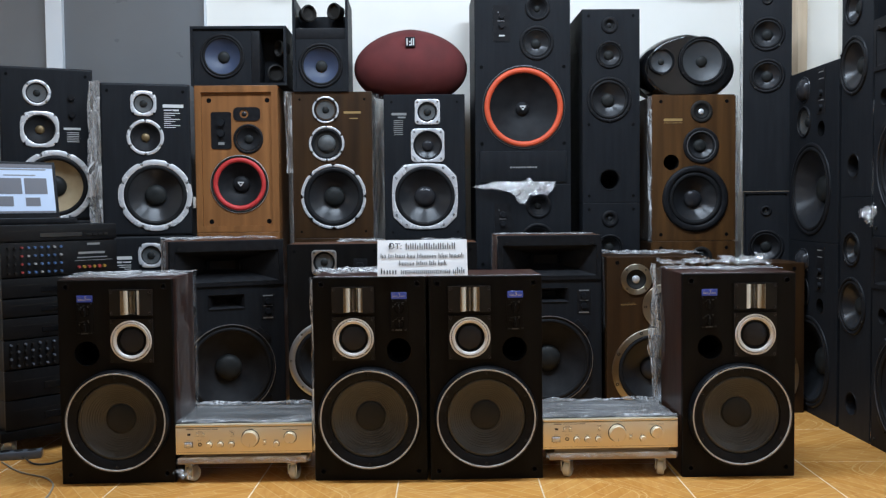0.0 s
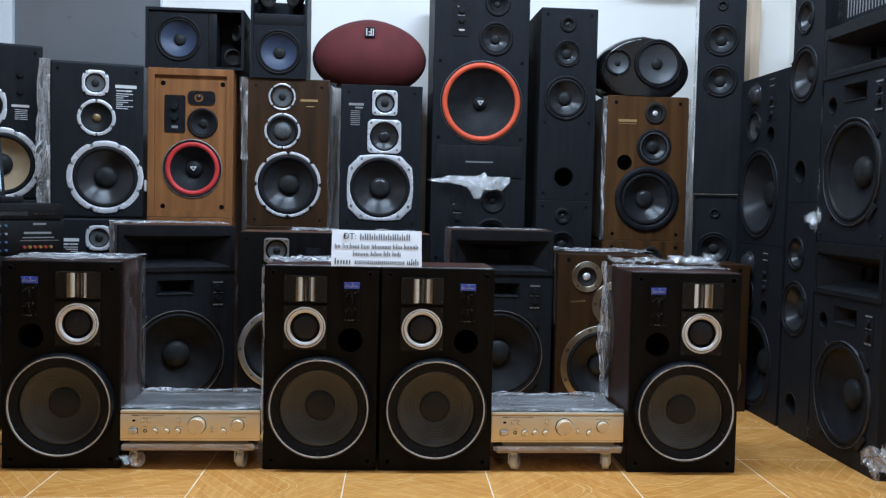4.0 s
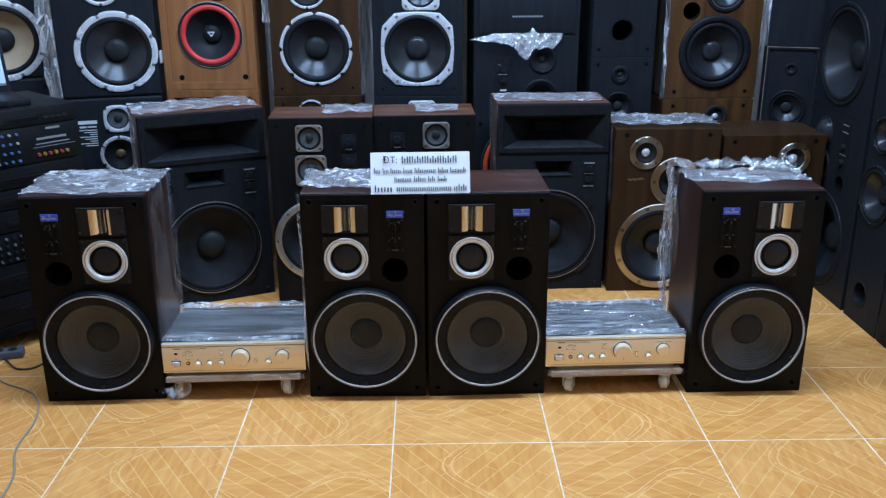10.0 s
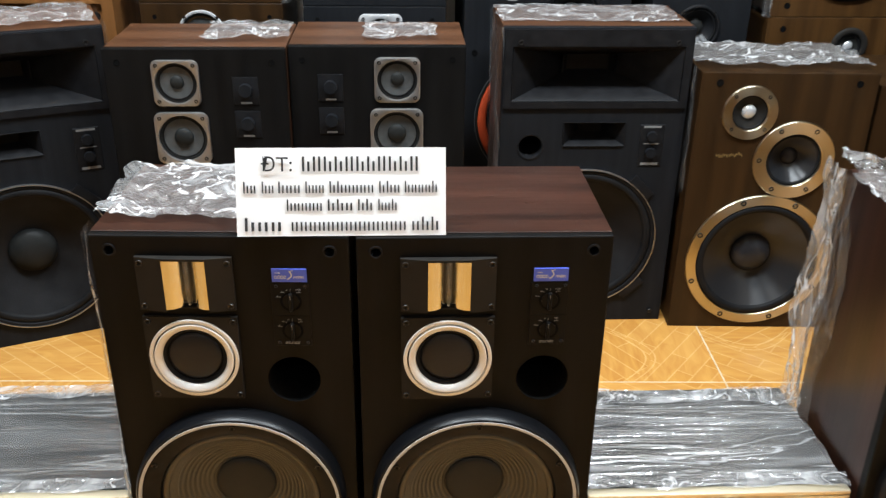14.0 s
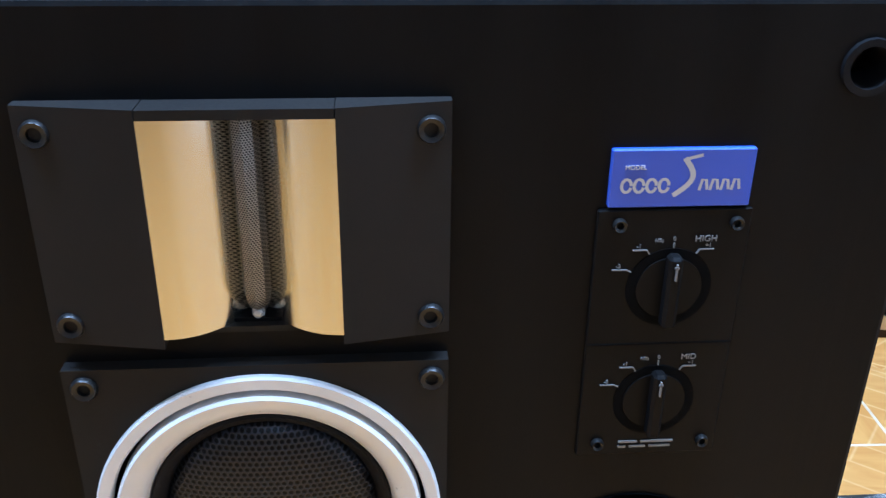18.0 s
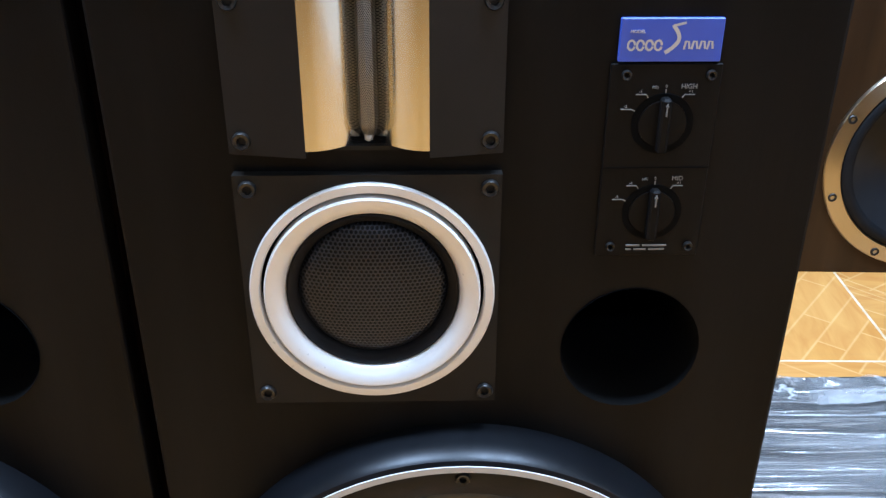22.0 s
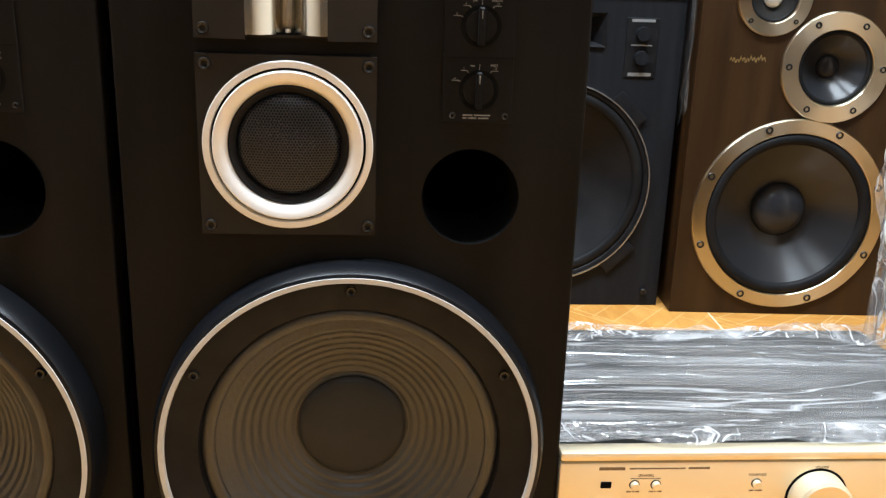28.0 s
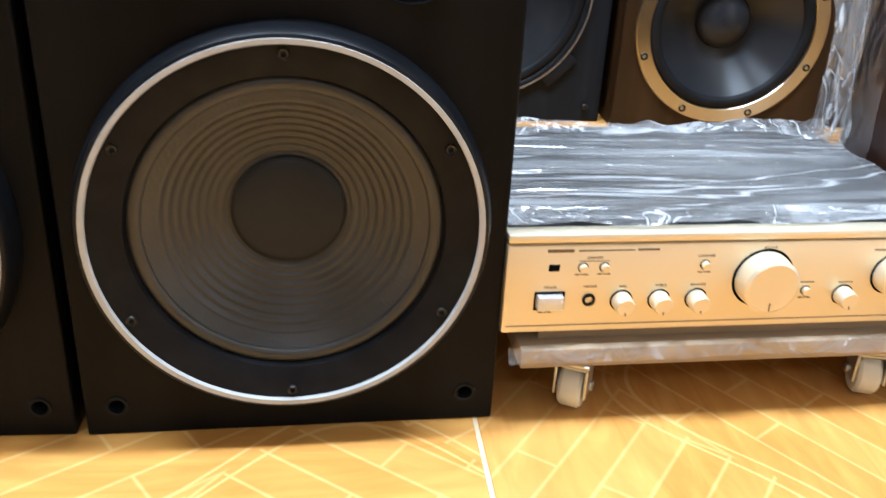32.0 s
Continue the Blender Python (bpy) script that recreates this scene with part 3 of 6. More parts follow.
def horn(parent, x0, x1, z0, z1, deep=0.13, throat=(0.3, 0.5), name="horn", rim=0.008):
    """A flared rectangular horn let into the baffle."""
    cx, cz = (x0 + x1) / 2, (z0 + z1) / 2
    bm = bmesh.new()
    rings = []
    for f, d in ((None, 0.0), (0.0, -0.004), (0.02, 0.0), (0.35, 0.3), (0.7, 0.65), (1.0, 1.0)):
        if f is None:
            ex, ez, y = (x1 - x0) / 2 + rim, (z1 - z0) / 2 + rim, 0.002
        else:
            ex, ez, y = (x1 - x0) / 2 * (1 + (throat[0] - 1) * f), (z1 - z0) / 2 * (1 + (throat[1] - 1) * f), deep * d if d >= 0 else d
        if f == 0.0:
            ex, ez = ex + rim * 0.9, ez + rim * 0.9
        rings.append([bm.verts.new((cx + sx * ex, y, cz + sz * ez)) for sx, sz in ((-1, -1), (1, -1), (1, 1), (-1, 1))])
    for a, b in zip(rings, rings[1:]):
        for k in range(4):
            bm.faces.new((a[k], b[k], b[(k + 1) % 4], a[(k + 1) % 4]))
    bm.faces.new(rings[-1])
    bmesh.ops.recalc_face_normals(bm, faces=bm.faces)
    return part(name, bm, BLACK_PLASTIC, parent, angle=25)


def eased(bm, W, H, y, offset=0.0022):
    """Rounds the outer front edges of a slab and its four long corner edges."""
    def outer(v):
        return min(abs(v.co.x), abs(v.co.x - W), abs(v.co.z), abs(v.co.z - H)) < 1e-5

    def corner(v):
        return min(abs(v.co.x), abs(v.co.x - W)) < 1e-5 and min(abs(v.co.z), abs(v.co.z - H)) < 1e-5
    pick = []
    for e in bm.edges:
        a, b = e.verts
        if corner(a) and corner(b) and abs(a.co.x - b.co.x) + abs(a.co.z - b.co.z) < 1e-5:
            pick.append(e)
        elif abs(a.co.y - y) + abs(b.co.y - y) < 1e-5 and outer(a) and outer(b) and len(e.link_faces) == 2 and e.calc_face_angle(0) > 1:
            pick.append(e)
    if pick:
        bmesh.ops.bevel(bm, geom=pick, offset=offset, segments=2, affect="EDGES", profile=0.5)
    return bm


def cabinet(name, W, H, D, m, label, body_mat, baffle_mat, holes, group="", rim=0.0, recess=0.0, top_mat=None, round_edge=0.0, chamfer=0.0022, rim_mat=None):
    """A speaker box with its origin at the front left bottom corner: x across the face, y to the back, z up."""
    r = root(name, m, label, "loudspeaker", group)
    t = 0.018
    if rim:
        part("body", eased(slab(rect_pts(0, W, 0, H), [rect_pts(rim, W - rim, rim, H - rim)], -recess, D - t), W, H, -recess), body_mat, r, smooth=False)
        part("back_panel", rbox(0, W, D - t, D, 0, H, 0), body_mat, r, smooth=False)
        if rim_mat:
            part("edge_trim", slab(rect_pts(0.001, W - 0.001, 0.001, H - 0.001), [rect_pts(0.004, W - 0.004, 0.004, H - 0.004)], -recess - 0.002, -recess + 0.001), rim_mat, r, smooth=False)
        part("baffle", slab(rect_pts(rim, W - rim, rim, H - rim), holes, 0.0, t), baffle_mat, r, smooth=False)
    else:
        e = round_edge
        outer = round_rect(0, W, 0, H, e, 4) if e else rect_pts(0, W, 0, H)
        inner = round_rect(t, W - t, t, H - t, e, 4) if e else rect_pts(t, W - t, t, H - t)
        part("body", eased(slab(outer, [inner], t, D - t), W, H, -1), body_mat, r, smooth=False)
        part("back_panel", slab(outer, [], D - t, D), body_mat, r, smooth=False)
        part("baffle", eased(slab(outer, holes, 0.0, t - 0.0005), W, H, 0.0, chamfer), baffle_mat, r, smooth=False)
    if top_mat:
        part("top_veneer", rbox(0.001, W - 0.001, 0.012, D, H - 0.001, H + 0.002, 0.0008, 1), top_mat, r)
    return r


# ---- the room ----
def structure(name, bm, material, label, category):
    ob = part(name, bm, material, None, smooth=False)
    return tagged(ob, label, category, kind="structure")


BACK, RIGHT, LEFT, FRONT, TOP = 1.74, 2.16, -3.2, -6.6, 3.1
structure("wall_north", slab(rect_pts(LEFT, RIGHT, 0, TOP), [rect_pts(-2.75, -1.085, 0.05, 2.75)], BACK, BACK + 0.15), WALL, "white painted back wall with a grey glazed opening", "wall")
structure("wall_east", rbox(RIGHT, RIGHT + 0.15, FRONT, BACK + 0.15, 0, TOP, 0), WALL, "white painted side wall behind the stacked speakers", "wall")
structure("wall_west", rbox(LEFT - 0.15, LEFT, FRONT, BACK + 0.15, 0, TOP, 0), WALL, "plain white painted side wall", "wall")
# unseen wall, added to close the room and darkened to dim the horn reflections
structure("wall_south", rbox(LEFT - 0.15, RIGHT + 0.15, FRONT - 0.15, FRONT, 0, TOP, 0), DIM_ROOM_END, "unseen closing wall facing the speakers, toned dark to dim reflections", "wall")
structure("ceiling", rbox(LEFT - 0.15, RIGHT + 0.15, FRONT - 0.15, BACK + 0.15, TOP, TOP + 0.15, 0), CEIL, "plain white painted ceiling", "ceiling")
floor = structure("floor", rbox(LEFT, RIGHT, FRONT, BACK, -0.12, -0.0008, 0), GROUT, "glazed orange tile floor printed like parquet", "floor")

window = root("window_1", pose(0, BACK, 0), "grey glazed partition in a white aluminium frame", "window")
window["kind"] = "structure"
part("window_frame", slab(rect_pts(-2.75, -1.085, 0.05, 2.75), [rect_pts(-2.69, -1.89, 0.11, 2.69), rect_pts(-1.808, -1.095, 0.11, 2.69)], -0.012, 0.06), ALU_FRAME, window, smooth=False)
part("pane", rbox(-2.69, -1.89, 0.02, 0.032, 0.11, 2.69, 0), GREY_GLASS, window, smooth=False)
part("pane", rbox(-1.808, -1.095, 0.02, 0.032, 0.11, 2.69, 0), GREY_GLASS, window, smooth=False)

# unseen ceiling tubes over the open floor: one row above the walk, and a weak third behind it added as front fill
for lx, ly, watts in ((-0.70, -0.10, 86.0), (0.98, -0.10, 86.0), (0.1, -3.2, 14.0)):
    tube = root("ceiling_light", pose(lx, ly, TOP - 0.01), "unseen white fluorescent batten on the ceiling", "lamp", "ceiling battens")
    part("housing", rbox(-0.62, 0.62, -0.17, 0.17, -0.05, 0.0, 0.006), ALU_FRAME, tube)
    glow = mat("fluorescent_tube", (0.9, 0.9, 0.9), 0.5, Emission_Color=(0.93, 0.97, 1.0, 1), Emission_Strength=6.0)
    rod = lathe([(0, -0.6), (0.013, -0.6), (0.013, 0.6), (0, 0.6)], 0, 0, 14)
    bmesh.ops.rotate(rod, verts=rod.verts, cent=(0, 0, 0), matrix=Matrix.Rotation(radians(90), 3, "Z"))
    bmesh.ops.translate(rod, verts=rod.verts, vec=(0, 0, -0.068))
    part("tube", rod, glow, tube)
    lamp = bpy.data.lights.new("tube_light", "AREA")
    lamp.shape, lamp.size, lamp.size_y, lamp.energy, lamp.color = "RECTANGLE", 1.2, 0.34, watts, (0.81, 0.935, 1.06)
    lo = new("tube_light", lamp)
    lo.matrix_basis = pose(lx, ly, TOP - 0.11)


# ---- the four matching speakers ----
def stroke(pts, w, y):
    """A pale pen stroke: a flat ribbon along a polyline."""
    bm = bmesh.new()
    left, right = [], []
    for k, (x, z) in enumerate(pts):
        p, q = pts[max(0, k - 1)], pts[min(len(pts) - 1, k + 1)]
        dx, dz = q[0] - p[0], q[1] - p[1]
        n = math.hypot(dx, dz) or 1
        left.append(bm.verts.new((x - dz / n * w, y, z + dx / n * w)))
        right.append(bm.verts.new((x + dz / n * w, y, z - dx / n * w)))
    for k in range(len(pts) - 1):
        bm.faces.new((left[k], left[k + 1], right[k + 1], right[k]))
    return bm


def script(badge, x0, z0, y):
    """Plain pen-like shapes where the badge carries its model name."""
    loops = []
    for k in range(4):
        cx = x0 + 0.0058 + 0.0044 * k
        loops.append(stroke([(cx + 0.0017 * math.cos(a * 0.5), z0 + 0.0068 + 0.0024 * math.sin(a * 0.5)) for a in range(13)], 0.00055, y))
    loops.append(stroke([(x0 + 0.0225 + 0.0042 * math.sin(f * 0.32) + 0.0004 * f, z0 + 0.0030 + 0.00125 * f) for f in range(12)], 0.00095, y))
    loops.append(stroke([(x0 + 0.0265, z0 + 0.0165), (x0 + 0.0315, z0 + 0.0178)], 0.0006, y))
    for k in range(4):
        cx = x0 + 0.0330 + 0.0038 * k
        loops.append(stroke([(cx - 0.0014, z0 + 0.0048), (cx - 0.0006, z0 + 0.0088), (cx + 0.0008, z0 + 0.0086), (cx + 0.0014, z0 + 0.0050)], 0.00052, y))
    part("badge_script", joined(loops), PRINT, badge, smooth=False)


def hero(m, mirror, label):
    """Black three-way speaker: ribbon horn, ringed midrange, tone dials, port and large woofer."""
    W, H, D = 0.370, 0.67, 0.278
    X = (lambda x: W - x) if mirror else (lambda x: x)
    span = (lambda a, b: (W - b, W - a)) if mirror else (lambda a, b: (a, b))
    wx, wz = X(0.1831), 0.2079
    mx, mz = X(0.1330), 0.4705
    px, pz = X(0.2795), 0.4295
    h0, h1 = span(0.1025, 0.1645)
    holes = [circle_pts(wx, wz, 0.155, 64), circle_pts(mx, mz, 0.058, 48), circle_pts(px, pz, 0.040, 48), rect_pts(h0 + 0.001, h1 - 0.001, 0.5575, 0.6345)]
    holes += [circle_pts(x, z, 0.0085, 16) for x in (0.028, 0.342) for z in (0.031, 0.647)]
    r = cabinet("loudspeaker", W, H, D, m, label, ROSEWOOD, BLACK_BAFFLE, holes, "matching black speakers", top_mat=ROSEWOOD_X)
    # ribbon tweeter: two slanted wings, a curved mirror horn and a perforated bar
    a, b = span(0.0630, 0.2020)
    
    def wing(xo, xi):
        bm = bmesh.new()
        lo, hi = sorted((xo, xi))
        yl, yh = (-0.005, -0.012) if xo < xi else (-0.012, -0.005)
        vs = [bm.verts.new(p) for p in ((lo, 0.002, 0.5525), (hi, 0.002, 0.5525), (hi, 0.002, 0.6385), (lo, 0.002, 0.6385), (lo, yl, 0.5525), (hi, yh, 0.5525), (hi, yh, 0.6385), (lo, yl, 0.6385))]
        for f in ((4, 5, 6, 7), (0, 1, 5, 4), (1, 2, 6, 5), (2, 3, 7, 6), (3, 0, 4, 7)):
            bm.faces.new([vs[k] for k in f])
        bmesh.ops.recalc_face_normals(bm, faces=bm.faces)
        return bm

    tw = part("tweeter", slab(rect_pts(a + 0.0012, b - 0.0012, 0.5537, 0.6373), [rect_pts(h0, h1, 0.5560, 0.6350)], -0.0035, 0.003), PLATE, r, "ribbon tweeter with a polished metal horn", smooth=False)
    part("side_wing", wing(a, h0), PLATE, tw, smooth=False)
    part("side_wing", wing(b, h1), PLATE, tw, smooth=False)
    part("top_rail", rbox(h0 + 0.0003, h1 - 0.0003, -0.0119, 0.001, 0.6350, 0.6384, 0), PLATE, tw, smooth=False)
    for x_out, sgn in ((h0, 1), (h1, -1)):
        bm = bmesh.new()
        cols = []
        for k in range(9):
            f = k / 8
            x = x_out + sgn * (0.0285 * f)
            y = -0.0115 + 0.019 * f ** 2.2
            cols.append((bm.verts.new((x, y, 0.5560)), bm.verts.new((x, y, 0.6350))))
        for p, q in zip(cols, cols[1:]):
            bm.faces.new((p[0], q[0], q[1], p[1]))
        bmesh.ops.recalc_face_normals(bm, faces=bm.faces)
        part("horn_wall", bm, MIRROR_METAL, tw)
    hc = (h0 + h1) / 2
    bar = bmesh.new()
    prof = [(-0.0070, 0.022), (-0.0062, 0.008), (-0.0034, -0.001), (0.0, -0.003), (0.0034, -0.001), (0.0062, 0.008), (0.0070, 0.022)]
    rows_ = []
    for z, s in ((0.5565, 0.25), (0.5615, 0.8), (0.5665, 1.0), (0.6305, 1.0), (0.6350, 0.7)):
        rows_.append([bar.verts.new((hc + x * (0.4 + 0.6 * s), y + (1 - s) * 0.01, z)) for x, y in prof])
    for p, q in zip(rows_, rows_[1:]):
        for k in range(len(prof) - 1):
            bar.faces.new((p[k], p[k + 1], q[k + 1], q[k]))
    bmesh.ops.recalc_face_normals(bar, faces=bar.faces)
    part("ribbon_guard", bar, RIBBON, tw, "perforated silver guard bar")
    part("phase_plug", joined([lathe([(0, -0.001), (0.0016, 0.0), (0.0016, 0.02)], hc, 0.5587, 10), rbox(hc - 0.0022, hc + 0.0022, 0.001, 0.006, 0.5567, 0.5670, 0.0008, 1)]), CHROME, tw)
    screws(tw, [(X(x), z) for x in (0.0702, 0.1952) for z in (0.6295, 0.5600)], -0.006, 0.0049)
    # midrange on its square plate
    a, b = span(0.0630, 0.2020)
    mid = part("midrange", slab(rect_pts(a, b, 0.3980, 0.5410), [circle_pts(mx, mz, 0.066, 64)], -0.006, 0.002), PLATE, r, "midrange dome in a silver double ring", smooth=False)
    part("outer_ring", lathe([(0.0668, 0.004), (0.0668, -0.0078), (0.0660, -0.0088), (0.0618, -0.0088), (0.0612, -0.0080), (0.0610, -0.002)], mx, mz, 72), SATIN_BRIGHT, mid)
    part("ring_groove", lathe([(0.0612, -0.003), (0.0590, -0.003)], mx, mz, 72), HOLE, mid)
    part("inner_ring", lathe([(0.0593, -0.001), (0.0590, -0.0092), (0.0580, -0.0102), (0.0552, -0.0100), (0.0505, -0.0078), (0.0482, -0.0045), (0.0474, -0.002)], mx, mz, 72), SATIN_BRIGHT, mid)
    part("inner_trim", lathe([(0.0476, 0.004), (0.0474, -0.0042), (0.0464, -0.0046), (0.0425, -0.0015), (0.0408, 0.002), (0.0406, 0.006)], mx, mz, 56), BLACK_PLASTIC, mid)
    part("mesh_dome", lathe(dome(0.0410, 0.009, 0.0015), mx, mz, 56), GRILLE, mid, "perforated black dome guard")
    screws(mid, [(X(x), z) for x in (0.0705, 0.1958) for z in (0.5335, 0.4055)], -0.006, 0.0049)
    # badge and tone dials
    a, b = span(0.2570, 0.3075)
    badge = part("badge", rbox(a, b, -0.0022, 0.001, 0.5985, 0.6200, 0.0005, 1), BLUE, r, "blue model badge with pale script")
    script(badge, a, 0.6000, -0.0024)
    words(badge, "MODEL", a + 0.0085, 0.6128, -0.0024, 0.0016, PRINT)
    a, b = span(0.2540, 0.3097)
    panel = part("dial_panel", rbox(a, b, -0.0018, 0.001, 0.4910, 0.5975, 0.0005, 1), BLACK_BAFFLE, r, "black plate with two tone dials")
    dx = X(0.2825)
    for dz, word in ((0.5665, "HIGH"), (0.5170, "MID")):
        # flat near-black ring painted as the shaded gap round the dial
        part("dial_shade_ring", lathe([(0.0160, -0.0016), (0.0159, -0.0021), (0.0124, -0.0021), (0.0123, -0.0016)], dx, dz, 40), HOLE, panel)
        k = part("dial", joined([lathe([(0.0124, 0.0), (0.0122, -0.0026), (0, -0.0026)], dx, dz, 36), rbox(dx - 0.0026, dx + 0.0026, -0.008, -0.002, dz - 0.0146, dz + 0.0146, 0.0012, 1)]), BLACK_BAFFLE, panel)
        bars(k, [(dx - 0.0003, dx + 0.0003, dz + 0.006, dz + 0.0125), (dx - 0.0008, dx + 0.0008, dz + 0.0108, dz + 0.0114)], -0.0082, PRINT_DIM, "pointer_line")
        words(panel, word, dx + 0.0115, dz + 0.0185, -0.0021, 0.0024, PRINT_DIM)
        for text, ang in (("-3", 155), ("-1", 122), ("0", 90), ("+1", 58)):
            ca, sa = math.cos(radians(ang)), math.sin(radians(ang))
            words(panel, text, dx + 0.0182 * ca + (0.0030 if ca > 0.1 else -0.0030 if ca < -0.1 else 0), dz + 0.0182 * sa + 0.0008, -0.0021, 0.0016, PRINT_DIM)
            tick = rbox(0.0162, 0.0182, -0.0024, -0.0018, -0.00022, 0.00022, 0)
            bmesh.ops.rotate(tick, verts=tick.verts, cent=(0, 0, 0), matrix=Matrix.Rotation(-radians(ang), 3, "Y"))
            bmesh.ops.translate(tick, verts=tick.verts, vec=(dx, 0, dz))
            part("tick_mark", tick, PRINT_DIM, panel, smooth=False)
            if ang != 90:
                ex, ez, way = dx + 0.0182 * ca, dz + 0.0182 * sa, 1 if ca > 0 else -1
                part("tick_mark", rbox(*sorted((ex, ex + way * 0.0052)), -0.0024, -0.0018, ez - 0.00022, ez + 0.00022, 0), PRINT_DIM, panel, smooth=False)
        words(panel, "(dB)", dx - 0.0055, dz + 0.0186, -0.0021, 0.0014, PRINT_DIM)
    part("panel_joint", rbox(a, b, -0.0021, -0.0015, 0.5423, 0.5429, 0), HOLE, panel, smooth=False)
    bars(panel, [(dx - 0.012, dx - 0.0045, 0.4970, 0.4979), (dx - 0.003, dx + 0.010, 0.4970, 0.4979), (dx - 0.012, dx - 0.009, 0.4947, 0.4956), (dx - 0.0075, dx - 0.001, 0.4947, 0.4956), (dx + 0.0005, dx + 0.009, 0.4947, 0.4956)], -0.0018, PRINT_DIM)
    screws(panel, [(X(x), z) for x in (0.2620, 0.3042) for z in (0.5920, 0.4970)], -0.0018, 0.0026, SCREW)
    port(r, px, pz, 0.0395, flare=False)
    sockets(r, [(x, z) for x in (0.028, 0.342) for z in (0.031, 0.647)], 0.0068, True)
    # woofer: proud black frame edged by a white ring
    wf = part("woofer", lathe([(0.1690, 0.001), (0.1684, -0.016), (0.1660, -0.0255), (0.1640, -0.0285), (0.1606, -0.0298)], wx, wz, 96), SHINY_BLACK, r, "large woofer with a white edge ring")
    part("white_ring", lathe([(0.1612, -0.0292), (0.1610, -0.0304), (0.1568, -0.0304), (0.1562, -0.0262)], wx, wz, 96), WHITE_RING, wf)
    part("frame", lathe([(0.1565, -0.0257), (0.146, -0.0255), (0.1300, -0.0180), (0.1280, -0.0105)], wx, wz, 96), BLACK_PLASTIC, wf)
    screws(wf, polar(wx, wz, 0.1485, 6), -0.0256, 0.0046)
    prof = [(0.1285 - 0.0060 + 0.0060 * math.cos(math.pi * k / 6), -0.010 - 0.004 * math.sin(math.pi * k / 6)) for k in range(7)]
    part("surround", lathe(prof, wx, wz, 80), CONE_GREY, wf)
    prof = []
    for k in range(101):
        f = k / 100
        rr = 0.1165 + (0.0470 - 0.1165) * f
        d = -0.009 + 0.038 * (0.45 * f + 0.55 * math.sin(f * math.pi / 2))
        if 0.14 < f < 0.94:
            d += 0.00055 * math.sin(2 * math.pi * 10 * f)
        prof.append((rr, d))
    part("cone", lathe([(0.1165, -0.010)] + prof, wx, wz, 80), CONE_GREY, wf, "grey-brown ribbed paper cone")
    part("dust_cap", lathe([(0.0492, 0.029), (0.0488, 0.0255)] + dome(0.0482, 0.006, 0.0255), wx, wz, 64), HERO_CAP, wf)
    return r


RIBBON = mesh_grille(1050.0)
RIBBON.name = "silver_perforated_guard"
for node in RIBBON.node_tree.nodes:
    if node.bl_idname == "ShaderNodeMix":
        node.inputs["A"].default_value, node.inputs["B"].default_value = (0.01, 0.01, 0.01, 1), (0.36, 0.35, 0.33, 1)
SATIN_BRIGHT = noisy(mat("bright_satin_ring", (0.7072, 0.702, 0.6864), 0.34, 0.15), (0.676, 0.6708, 0.6552), (0.7384, 0.7332, 0.7176), 30, (1, 1, 1), 4, 0.05, (0.24, 0.36), 300, 0.0002)
SHINY_BLACK = noisy(mat("semi_gloss_black_frame", (0.0042, 0.0045, 0.0055), 0.3), (0.0035, 0.0038, 0.0047), (0.005, 0.0054, 0.0066), 20, (1, 1, 1), 3, 0.05, (0.26, 0.38), 200)
SHINY_BLACK.node_tree.nodes["Principled BSDF"].inputs["Specular IOR Level"].default_value = 0.22

hero(pose(-1.2015, 0.030, 0), True, "black rosewood-sided speaker with film over its top and side")
hero(pose(-0.3735, 0.018, 0, 0, 0, -2.5), False, "black rosewood-sided speaker half topped with bunched film")
hero(pose(0.006, 0.0, 0), False, "black rosewood-sided speaker with a bare glossy top")
hero(pose(0.833, -0.020, 0, 0, 0, -1.0), True, "black rosewood-sided speaker with film hanging down its side")


# ---- amplifiers on their dollies ----
CASE = noisy(mat("dark_painted_steel_case", (0.030, 0.029, 0.024), 0.5), (0.025, 0.024, 0.020), (0.035, 0.034, 0.029), 8, (1, 1, 1), 4, 0.1, (0.42, 0.56), 300)


